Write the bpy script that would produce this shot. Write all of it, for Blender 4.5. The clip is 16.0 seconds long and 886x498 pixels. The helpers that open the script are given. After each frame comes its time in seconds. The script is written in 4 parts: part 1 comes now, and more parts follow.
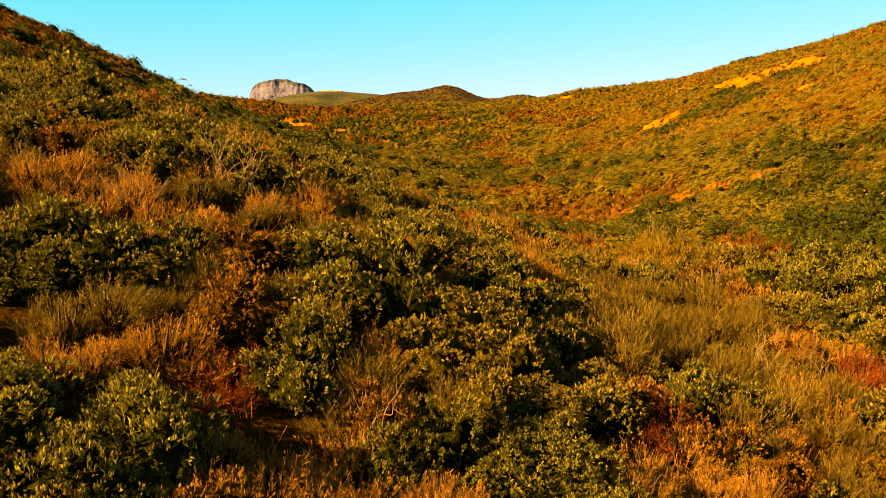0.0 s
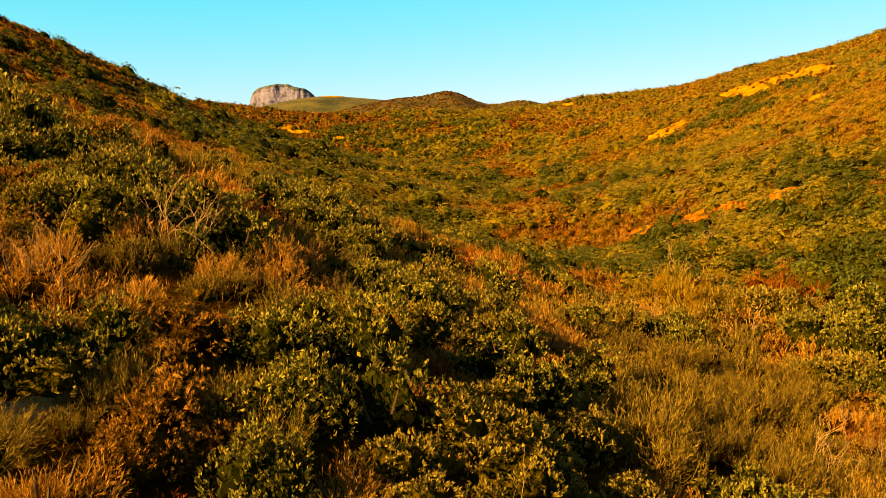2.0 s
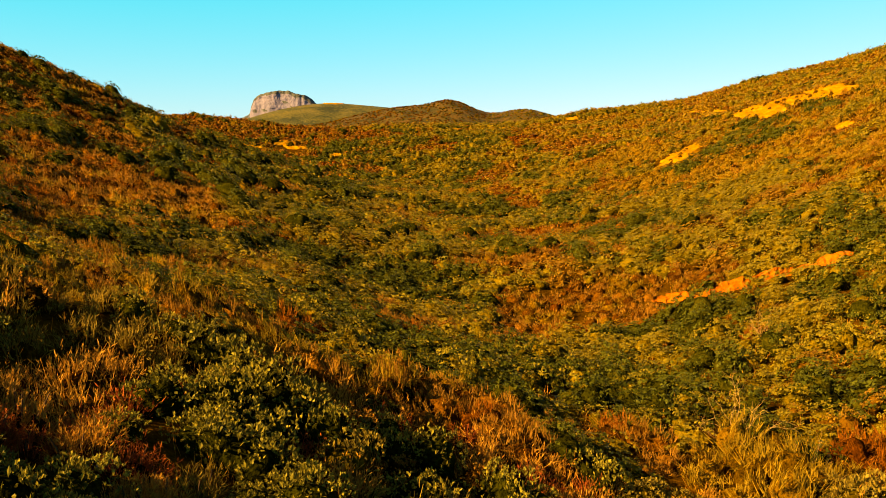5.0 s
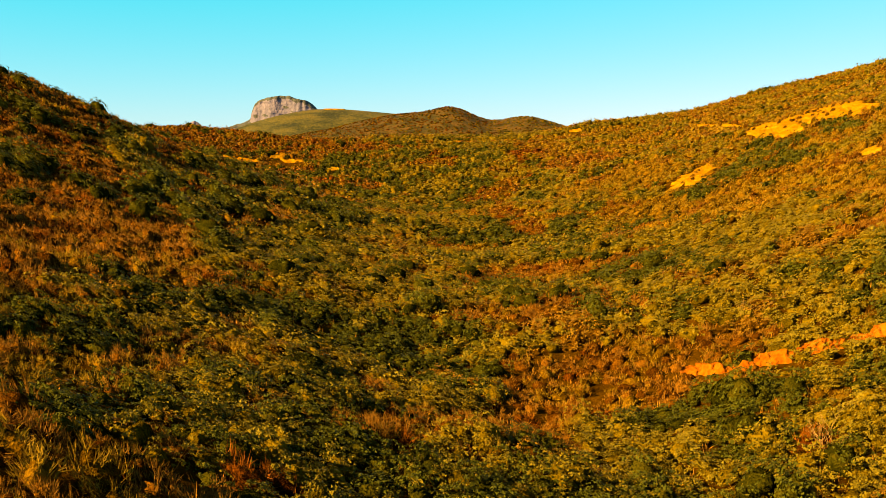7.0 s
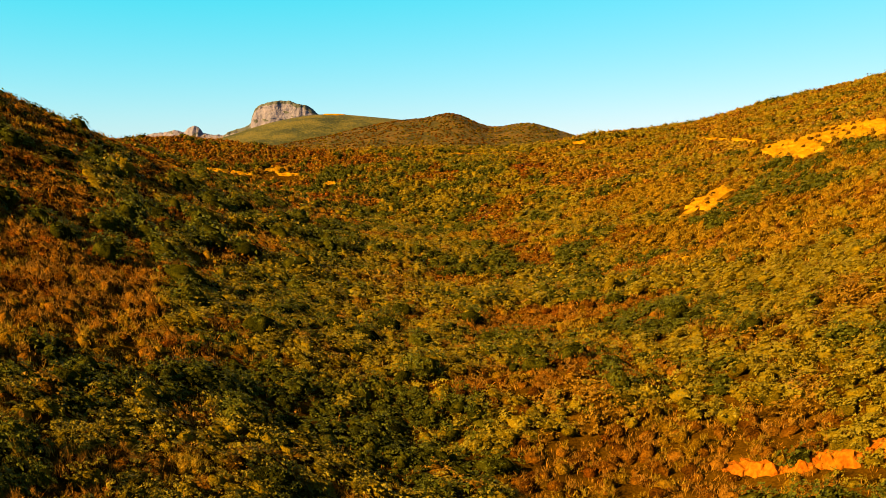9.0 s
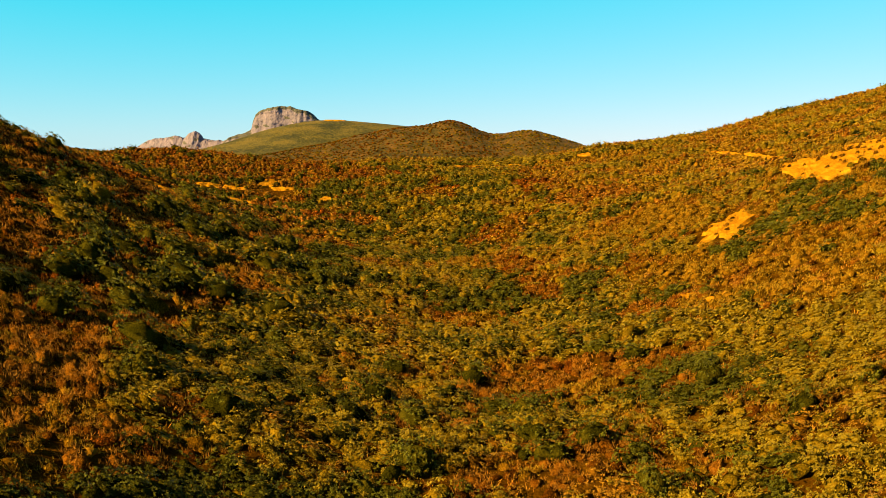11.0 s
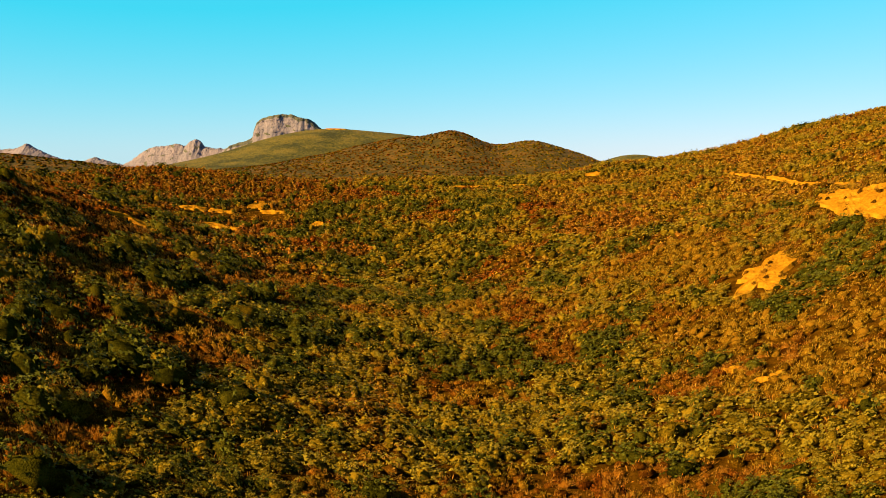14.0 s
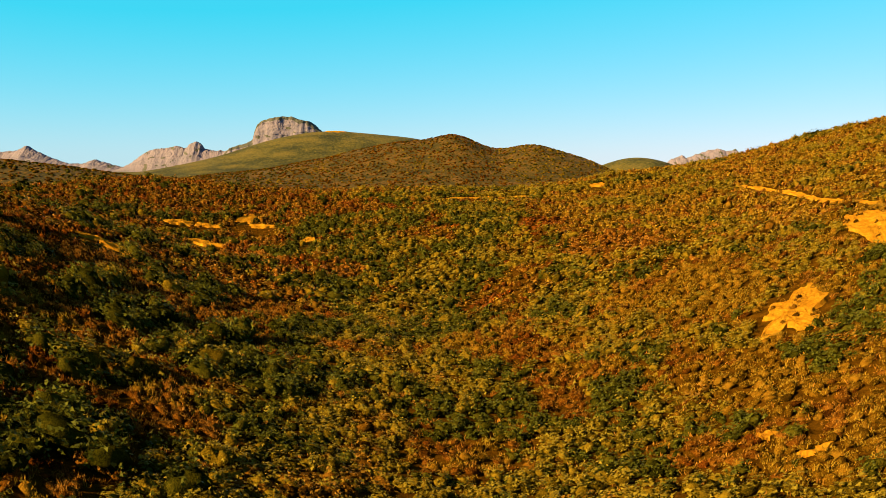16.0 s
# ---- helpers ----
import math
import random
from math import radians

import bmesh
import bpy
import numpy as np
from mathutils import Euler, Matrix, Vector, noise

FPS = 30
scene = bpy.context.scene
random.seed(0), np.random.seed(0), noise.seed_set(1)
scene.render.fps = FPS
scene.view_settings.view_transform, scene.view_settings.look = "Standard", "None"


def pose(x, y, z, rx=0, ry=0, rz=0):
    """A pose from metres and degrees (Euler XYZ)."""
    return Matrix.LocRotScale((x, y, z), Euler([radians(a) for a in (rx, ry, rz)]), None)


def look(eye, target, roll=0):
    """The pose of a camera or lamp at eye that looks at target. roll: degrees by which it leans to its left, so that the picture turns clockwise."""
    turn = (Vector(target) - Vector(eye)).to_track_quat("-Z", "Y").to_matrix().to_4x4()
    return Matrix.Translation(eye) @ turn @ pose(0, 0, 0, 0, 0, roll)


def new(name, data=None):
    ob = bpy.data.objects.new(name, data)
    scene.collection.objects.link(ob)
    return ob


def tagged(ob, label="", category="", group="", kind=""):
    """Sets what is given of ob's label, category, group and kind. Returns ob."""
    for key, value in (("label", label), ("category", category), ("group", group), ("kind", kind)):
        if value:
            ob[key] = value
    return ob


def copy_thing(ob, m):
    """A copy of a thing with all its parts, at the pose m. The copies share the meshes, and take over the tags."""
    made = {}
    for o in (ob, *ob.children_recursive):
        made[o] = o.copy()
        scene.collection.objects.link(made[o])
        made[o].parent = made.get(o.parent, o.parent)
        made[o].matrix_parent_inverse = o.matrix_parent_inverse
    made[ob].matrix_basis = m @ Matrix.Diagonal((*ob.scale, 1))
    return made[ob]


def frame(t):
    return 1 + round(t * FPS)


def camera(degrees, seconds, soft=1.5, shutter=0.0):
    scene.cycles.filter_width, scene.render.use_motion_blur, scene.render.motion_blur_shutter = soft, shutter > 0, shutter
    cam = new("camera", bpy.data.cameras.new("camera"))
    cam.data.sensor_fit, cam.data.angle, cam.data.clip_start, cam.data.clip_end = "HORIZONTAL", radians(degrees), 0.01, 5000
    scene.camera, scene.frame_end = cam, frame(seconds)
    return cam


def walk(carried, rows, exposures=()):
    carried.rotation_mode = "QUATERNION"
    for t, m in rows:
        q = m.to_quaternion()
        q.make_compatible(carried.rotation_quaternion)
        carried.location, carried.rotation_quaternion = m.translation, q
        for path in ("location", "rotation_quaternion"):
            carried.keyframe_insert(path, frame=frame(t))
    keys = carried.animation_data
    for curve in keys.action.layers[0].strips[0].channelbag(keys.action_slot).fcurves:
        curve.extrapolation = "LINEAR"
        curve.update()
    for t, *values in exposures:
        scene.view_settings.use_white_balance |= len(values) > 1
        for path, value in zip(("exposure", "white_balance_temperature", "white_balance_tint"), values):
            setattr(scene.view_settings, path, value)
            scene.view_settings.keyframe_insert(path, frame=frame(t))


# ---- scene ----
cam = camera(53.3, 16.0, 0.75)
METRES, EYE, TILT, LEAN, TURN = 80.0, 12.0, -7.5, 0.0, 0.0
ROWS = [
    (0.0, 0.0, 0.0, 0.0, 0.0, 0.0, 0.0),
    (0.5, 0.0001, 0.0136, 0.0012, 0.01, 0.11, -0.0),
    (1.0, 0.0006, 0.0269, 0.0054, 0.01, 0.16, -0.02),
    (1.5, 0.001, 0.0414, 0.012, 0.02, 0.25, -0.03),
    (2.0, 0.0015, 0.0575, 0.02, 0.03, 0.31, -0.06),
    (2.5, 0.0021, 0.0774, 0.0291, 0.03, 0.36, -0.05),
    (3.0, 0.0025, 0.0972, 0.0381, 0.04, 0.41, -0.04),
    (3.5, 0.0027, 0.1174, 0.0479, 0.05, 0.49, -0.04),
    (4.0, 0.0031, 0.1382, 0.0588, 0.07, 0.55, -0.04),
    (6.5, 0.0041, 0.2608, 0.1226, 0.12, 0.93, -0.2),
    (7.0, 0.0044, 0.288, 0.1354, 0.13, 1.0, -0.21),
    (7.5, 0.0047, 0.3159, 0.1484, 0.13, 1.08, -0.23),
    (8.0, 0.005, 0.3447, 0.1614, 0.13, 1.15, -0.26),
    (8.5, 0.0053, 0.3767, 0.1755, 0.14, 1.24, -0.28),
    (9.0, 0.0056, 0.4072, 0.1885, 0.15, 1.29, -0.3),
    (11.5, 0.0089, 0.5801, 0.256, 0.23, 1.71, -0.34),
    (12.0, 0.0095, 0.6161, 0.2693, 0.25, 1.8, -0.34),
    (12.5, 0.0099, 0.6559, 0.2843, 0.26, 1.89, -0.36),
    (13.0, 0.0103, 0.6925, 0.2981, 0.28, 1.97, -0.38),
    (13.5, 0.0111, 0.7286, 0.3122, 0.29, 2.05, -0.38),
    (14.0, 0.0121, 0.7654, 0.3263, 0.31, 2.09, -0.39),
    (14.5, 0.0138, 0.806, 0.3418, 0.33, 2.12, -0.4),
    (15.0, 0.0161, 0.8438, 0.3561, 0.34, 2.15, -0.39),
    (15.5, 0.0188, 0.8824, 0.3701, 0.36, 2.18, -0.39),
    (16.0, 0.0218, 0.9207, 0.3848, 0.37, 2.2, -0.4),
]
EXPOSURES = [(0.0, 2.54, 7400, 21), (8.0, 2.45, 7050, 13), (16.0, 2.25, 6250, 12)]
walk(cam, [(t, pose(0, 0, EYE, TILT, LEAN, TURN) @ pose(METRES * x, METRES * y, METRES * z, 90 + pitch, roll, yaw)) for t, x, y, z, yaw, pitch, roll in ROWS], EXPOSURES)

# ---- world, sun, exposure ----
SUN_FROM = Vector((-0.77, -0.44, 0.465)).normalized()
world = bpy.data.worlds.new("sky")
scene.world = world
world.use_nodes = True
wn = world.node_tree
wn.nodes.clear()
sky = wn.nodes.new("ShaderNodeTexSky")
sky.sky_type = "NISHITA"
sky.sun_disc = False
sky.sun_elevation = math.asin(SUN_FROM.z)
sky.sun_rotation = math.atan2(SUN_FROM.x, SUN_FROM.y)
sky.air_density, sky.dust_density, sky.ozone_density = 1.0, 0.1, 1.0
split = wn.nodes.new("ShaderNodeSeparateColor")
tone = wn.nodes.new("ShaderNodeCombineColor")
wn.links.new(sky.outputs[0], split.inputs[0])
# clear cyan evening sky: less red overhead, an even green and blue
for k, (gain, lift) in enumerate(((0.43, -0.95), (0.162, 2.23), (0.195, 2.66))):
    grade = wn.nodes.new("ShaderNodeMath")
    grade.operation = "MULTIPLY_ADD"
    grade.inputs[1].default_value, grade.inputs[2].default_value = gain, lift
    floor_value = wn.nodes.new("ShaderNodeMath")
    floor_value.operation = "MAXIMUM"
    floor_value.inputs[1].default_value = 0.25
    wn.links.new(split.outputs[k], grade.inputs[0])
    wn.links.new(grade.outputs[0], floor_value.inputs[0])
    wn.links.new(floor_value.outputs[0], tone.inputs[k])
back = wn.nodes.new("ShaderNodeBackground")
back.inputs["Strength"].default_value = 0.05
wout = wn.nodes.new("ShaderNodeOutputWorld")
# higher up the plain sky takes over
where = wn.nodes.new("ShaderNodeTexCoord")
axes = wn.nodes.new("ShaderNodeSeparateXYZ")
rise = wn.nodes.new("ShaderNodeMapRange")
rise.interpolation_type = "SMOOTHSTEP"
rise.inputs["From Min"].default_value, rise.inputs["From Max"].default_value = 0.20, 0.45
over = wn.nodes.new("ShaderNodeMix")
over.data_type = "RGBA"
wn.links.new(where.outputs["Generated"], axes.inputs[0])
wn.links.new(axes.outputs["Z"], rise.inputs["Value"])
wn.links.new(rise.outputs[0], over.inputs[0])
wn.links.new(tone.outputs[0], over.inputs[6])
dim = wn.nodes.new("ShaderNodeMix")
dim.data_type, dim.blend_type = "RGBA", "MULTIPLY"
dim.inputs[0].default_value = 1.0
dim.inputs[7].default_value = (0.45, 0.45, 0.45, 1)
wn.links.new(sky.outputs[0], dim.inputs[6])
wn.links.new(dim.outputs[2], over.inputs[7])
wn.links.new(over.outputs[2], back.inputs["Color"])
wn.links.new(back.outputs[0], wout.inputs["Surface"])

sun_data = bpy.data.lights.new("sun", "SUN")
sun_data.energy = 5.0
sun_data.angle = radians(0.6)
sun_data.color = (1.0, 0.62, 0.19)
sun = new("sun", sun_data)
sun.matrix_world = look(SUN_FROM * 300, (0, 0, 0))


# ---- materials ----
def material(name, stops, rough=0.6, scale=1.0, fine=8.0, bump=0.3, island=0.0, patch=0.0, glow=0.0, gloss=0.12, relief=0.5, plant=0.0):
    """A ramp of base colours driven by two scales of noise and, where given, by a random value per leaf or stem."""
    m = bpy.data.materials.new(name)
    m.use_nodes = True
    nt = m.node_tree
    nt.nodes.clear()
    out = nt.nodes.new("ShaderNodeOutputMaterial")
    bsdf = nt.nodes.new("ShaderNodeBsdfPrincipled")
    bsdf.inputs["Roughness"].default_value = rough
    bsdf.inputs["Specular IOR Level"].default_value = gloss
    geo = nt.nodes.new("ShaderNodeNewGeometry")
    big = nt.nodes.new("ShaderNodeTexNoise")
    big.inputs["Scale"].default_value = scale
    big.inputs["Detail"].default_value = 5.0
    small = nt.nodes.new("ShaderNodeTexNoise")
    small.inputs["Scale"].default_value = fine
    small.inputs["Detail"].default_value = 4.0
    for tex in (big, small):
        nt.links.new(geo.outputs["Position"], tex.inputs["Vector"])
    blend = nt.nodes.new("ShaderNodeMath")
    blend.operation = "MULTIPLY_ADD"
    blend.inputs[1].default_value = 0.55
    nt.links.new(big.outputs["Fac"], blend.inputs[0])
    low = nt.nodes.new("ShaderNodeMath")
    low.operation = "MULTIPLY"
    low.inputs[1].default_value = 0.45
    nt.links.new(small.outputs["Fac"], low.inputs[0])
    nt.links.new(low.outputs[0], blend.inputs[2])
    value = blend.outputs[0]
    if island:
        mixer = nt.nodes.new("ShaderNodeMix")
        mixer.inputs["Factor"].default_value = island
        nt.links.new(value, mixer.inputs["A"])
        nt.links.new(geo.outputs["Random Per Island"], mixer.inputs["B"])
        value = mixer.outputs["Result"]
    if plant:
        tint = nt.nodes.new("ShaderNodeAttribute")
        tint.attribute_name = "plant"
        mixer = nt.nodes.new("ShaderNodeMix")
        mixer.inputs["Factor"].default_value = plant
        nt.links.new(value, mixer.inputs["A"])
        nt.links.new(tint.outputs["Fac"], mixer.inputs["B"])
        value = mixer.outputs["Result"]
    ramp = nt.nodes.new("ShaderNodeValToRGB")
    els = ramp.color_ramp.elements
    while len(els) < len(stops):
        els.new(0.5)
    for el, (at, col) in zip(els, stops):
        el.position = at
        el.color = (*col, 1)
    nt.links.new(value, ramp.inputs[0])
    nt.links.new(ramp.outputs[0], bsdf.inputs["Base Color"])
    if bump:
        bm = nt.nodes.new("ShaderNodeBump")
        bm.inputs["Strength"].default_value = bump
        bm.inputs["Distance"].default_value = relief / fine
        nt.links.new(small.outputs["Fac"], bm.inputs["Height"])
        nt.links.new(bm.outputs[0], bsdf.inputs["Normal"])
    if glow:
        thin = nt.nodes.new("ShaderNodeBsdfTranslucent")
        nt.links.new(ramp.outputs[0], thin.inputs["Color"])
        both = nt.nodes.new("ShaderNodeMixShader")
        both.inputs[0].default_value = glow
        nt.links.new(bsdf.outputs[0], both.inputs[1])
        nt.links.new(thin.outputs[0], both.inputs[2])
        nt.links.new(both.outputs[0], out.inputs["Surface"])
    else:
        nt.links.new(bsdf.outputs[0], out.inputs["Surface"])
    return m


# earth and litter between the shrubs, darkened in colour as if in their shade
M_EARTH = material("dry earth and shaded litter", [(0.32, (0.009, 0.0045, 0.0004)), (0.5, (0.035, 0.0165, 0.0008)), (0.68, (0.075, 0.035, 0.002))], 0.95, 0.6, 6.0, 1.0, gloss=0.0)
M_FARSCRUB = material("far olive scrub", [(0.40, (0.015, 0.014, 0.001)), (0.5, (0.034, 0.026, 0.002)), (0.60, (0.075, 0.040, 0.004))], 0.95, 0.06, 0.40, 0.6)
M_FARGREEN = material("far green scrub", [(0.42, (0.016, 0.019, 0.004)), (0.5, (0.040, 0.041, 0.007)), (0.58, (0.070, 0.058, 0.010))], 0.95, 0.012, 0.14, 1.0)
M_SAND = material("orange sandy soil", [(0.30, (0.109, 0.0462, 0.00211)), (0.5, (0.21, 0.102, 0.00422)), (0.70, (0.296, 0.164, 0.0095))], 0.95, 0.5, 3.0, 1.0, gloss=0.0)
# the blue in the rock colour imitates the haze of distance
M_ROCK = material("haze-tinted pale sandstone", [(0.32, (0.082, 0.082, 0.126)), (0.5, (0.112, 0.105, 0.155)), (0.68, (0.142, 0.125, 0.180))], 0.9, 0.02, 0.09, 1.0)
M_REDSOIL = material("red orange earth", [(0.3, (0.0935, 0.0224, 0.0017)), (0.5, (0.204, 0.0598, 0.00425)), (0.7, (0.306, 0.105, 0.0085))], 0.95, 0.9, 4.0, 1.0, gloss=0.0)
M_CLAY = material("pale clay", [(0.3, (0.119, 0.0644, 0.0206)), (0.5, (0.217, 0.134, 0.0454)), (0.7, (0.299, 0.198, 0.0742))], 0.95, 1.5, 8.0, 1.0, gloss=0.0)
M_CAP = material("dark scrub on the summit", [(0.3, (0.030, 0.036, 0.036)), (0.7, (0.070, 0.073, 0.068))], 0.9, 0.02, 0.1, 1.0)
# green and olive leaf ramps: dark gaps and sunlit highlights put into the colours
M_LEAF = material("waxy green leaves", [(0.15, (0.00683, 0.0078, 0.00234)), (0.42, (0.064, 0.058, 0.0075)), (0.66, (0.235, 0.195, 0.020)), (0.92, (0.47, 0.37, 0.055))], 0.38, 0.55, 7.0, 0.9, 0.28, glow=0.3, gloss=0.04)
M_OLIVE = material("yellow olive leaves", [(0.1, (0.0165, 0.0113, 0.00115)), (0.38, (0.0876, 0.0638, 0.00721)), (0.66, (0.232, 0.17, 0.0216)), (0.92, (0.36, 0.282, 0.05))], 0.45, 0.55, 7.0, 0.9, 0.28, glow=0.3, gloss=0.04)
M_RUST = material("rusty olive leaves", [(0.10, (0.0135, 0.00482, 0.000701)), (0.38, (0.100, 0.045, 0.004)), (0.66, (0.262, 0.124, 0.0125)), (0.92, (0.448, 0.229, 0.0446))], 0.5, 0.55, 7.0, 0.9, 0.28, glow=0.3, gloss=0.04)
M_DRY = material("dry orange brush", [(0.10, (0.050, 0.0170, 0.0016)), (0.5, (0.265, 0.124, 0.009)), (0.9, (0.50, 0.28, 0.040))], 0.8, 0.5, 6.0, 0.9, 0.35, glow=0.28)
M_TWIG = material("yellow green twigs", [(0.10, (0.0265, 0.0173, 0.00181)), (0.5, (0.118, 0.078, 0.005)), (0.9, (0.33, 0.225, 0.022))], 0.75, 0.5, 6.0, 0.9, 0.35, glow=0.28)
M_RED = material("red brown dead twigs", [(0.10, (0.0416, 0.00703, 0.000963)), (0.5, (0.139, 0.0282, 0.00288)), (0.9, (0.277, 0.0821, 0.00767))], 0.85, 0.5, 6.0, 0.9, 0.35, glow=0.2)
M_WOOD = material("bleached dead wood", [(0.2, (0.16, 0.0959, 0.0266)), (0.8, (0.309, 0.202, 0.0693))], 0.8, 1.0, 9.0, 0.3)
M_STEM = material("dark shrub stems", [(0.2, (0.0266, 0.016, 0.00639)), (0.8, (0.0746, 0.0426, 0.016))], 0.9, 1.0, 9.0, 0.3)
# dense growth of leaves and twigs under the outermost leaves, its inner shade put into the dark colours
M_SHADED = {
    "broad": material("dense shaded green growth", [(0.38, (0.0042, 0.0047, 0.0006)), (0.5, (0.017, 0.0175, 0.0013)), (0.60, (0.039, 0.0345, 0.0026))], 1.0, 0.8, 8.0, 1.0, gloss=0.0, relief=1.4, plant=0.14),
    "olive": material("dense shaded olive growth", [(0.38, (0.0125, 0.0105, 0.0007)), (0.5, (0.060, 0.041, 0.0020)), (0.60, (0.115, 0.077, 0.0040))], 1.0, 0.8, 8.0, 1.0, gloss=0.0, relief=1.4, plant=0.14),
    "rust": material("dense shaded rusty growth", [(0.38, (0.00828, 0.00442, 0.000444)), (0.5, (0.0408, 0.0187, 0.00118)), (0.60, (0.0877, 0.0413, 0.00296))], 1.0, 0.8, 8.0, 1.0, gloss=0.0, relief=1.4, plant=0.14),
    "dry": material("dense shaded dry stems", [(0.38, (0.0132, 0.00472, 0.00053)), (0.5, (0.054, 0.0197, 0.00134)), (0.60, (0.114, 0.0481, 0.00398))], 1.0, 0.8, 8.0, 1.0, gloss=0.0, relief=1.4, plant=0.14),
    "twig": material("dense shaded yellow green twigs", [(0.38, (0.0126, 0.00711, 0.000571)), (0.5, (0.0582, 0.0302, 0.00143)), (0.60, (0.126, 0.0666, 0.00428))], 1.0, 0.8, 8.0, 1.0, gloss=0.0, relief=1.4, plant=0.14),
    "red": material("dense shaded dead twigs", [(0.38, (0.00735, 0.00255, 0.000306)), (0.5, (0.0342, 0.0102, 0.000815)), (0.60, (0.0775, 0.0239, 0.00203))], 1.0, 0.8, 8.0, 1.0, gloss=0.0, relief=1.4, plant=0.14),
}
# the outermost leaves and stem tips of the massed scrub, coloured as the lit layer over that shaded inside
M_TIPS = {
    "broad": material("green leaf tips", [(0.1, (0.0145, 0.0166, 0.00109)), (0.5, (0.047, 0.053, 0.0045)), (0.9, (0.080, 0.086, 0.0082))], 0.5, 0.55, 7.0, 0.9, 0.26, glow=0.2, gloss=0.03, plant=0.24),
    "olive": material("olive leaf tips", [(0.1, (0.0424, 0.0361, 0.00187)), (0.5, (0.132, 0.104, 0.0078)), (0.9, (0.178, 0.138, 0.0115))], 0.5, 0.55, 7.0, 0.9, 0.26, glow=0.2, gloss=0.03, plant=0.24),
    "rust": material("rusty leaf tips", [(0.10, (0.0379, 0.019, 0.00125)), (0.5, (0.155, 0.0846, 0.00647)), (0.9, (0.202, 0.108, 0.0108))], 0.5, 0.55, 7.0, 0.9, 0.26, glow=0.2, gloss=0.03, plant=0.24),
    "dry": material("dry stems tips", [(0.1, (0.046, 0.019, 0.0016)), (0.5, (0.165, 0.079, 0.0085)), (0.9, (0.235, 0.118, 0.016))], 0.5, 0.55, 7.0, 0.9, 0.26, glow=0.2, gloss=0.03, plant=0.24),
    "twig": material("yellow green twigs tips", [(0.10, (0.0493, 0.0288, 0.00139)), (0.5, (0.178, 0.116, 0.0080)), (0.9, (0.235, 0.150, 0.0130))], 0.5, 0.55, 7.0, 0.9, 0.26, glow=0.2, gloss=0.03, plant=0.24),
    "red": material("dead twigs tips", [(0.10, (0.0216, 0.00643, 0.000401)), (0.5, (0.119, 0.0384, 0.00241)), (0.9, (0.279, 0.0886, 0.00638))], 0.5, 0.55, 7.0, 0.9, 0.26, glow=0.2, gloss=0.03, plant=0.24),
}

# ---- the lie of the land ----
# rounded rises and hollows: east, north, radius, height
KNOLLS = [
    (-50, 0, 16, 2.68), (-18, 6, 8, 2.53), (18, 8, 11, -1.88), (50, 10, 16, -3.08),
    (24, 24, 8, -1.23), (-30, 24, 11, 4.5), (-6, 24, 8, 2.72), (-60, 30, 16, 3.46),
    (-14, 40, 11, 4.59), (-40, 60, 16, 4.61), (12, 60, 8, -1.11), (60, 70, 16, 1.47),
    (10, 80, 11, -3.73), (-6, 90, 8, -1.73), (60, 100, 16, 3.07),
]
SPURS = [
    (-108, 112, 24, -1.89), (10, 120, 16, -3.21), (-20, 130, 16, -1.14), (74, 140, 24, 2.12),
    (10, 160, 16, -3.96), (40, 160, 16, -1.54), (-20, 170, 16, -1.74), (88, 182, 24, 1.12),
    (-94, 196, 24, 5.26), (18, 196, 24, -1.9), (88, 224, 24, 3), (-122, 224, 24, 2.05),
    (-66, 252, 24, 3.63), (130, 336, 24, -1.67), (-10, 406, 24, 2.92), (60, 406, 24, 3.8),
    (-108, 406, 24, 4.5), (102, 434, 24, 6.21), (158, 448, 24, 3.48),
    (-60, 230, 24, -0.92), (-30, 230, 24, -0.56), (0, 230, 24, -1.52), (60, 230, 24, 1.55), (-60, 260, 24, -1.2), (-30, 260, 24, -1.63), (0, 260, 24, -1.35),
    (30, 260, 24, 0.49), (-90, 290, 24, -0.57), (-60, 290, 24, -1.74), (-30, 290, 24, -1.3), (0, 290, 24, -0.56), (30, 290, 24, 0.85), (-90, 320, 24, -1.45),
    (-60, 320, 24, -2.69), (-30, 320, 24, -0.59), (0, 320, 24, 0.89), (30, 320, 24, 0.74), (-90, 350, 24, -1.19), (-60, 350, 24, -1.33), (0, 350, 24, 0.97),
    (-84, 206, 18, 0.8), (-62, 210, 14, 1.3), (-122, 388, 18, 1.0), (104, 425, 18, -3.0), (140, 432, 16, 1.2),
]
VALLEY = [
    8.493, 4.131, 29.986, 48.428, -45.329, -64.258, 1.109,
    15.856, -6.136, -11.916, -19.057, 90.977, -92.16, -67.558,
    57.091, -21.696, 24.91, 46.929, -24.653, 45.635, 44.092,
]
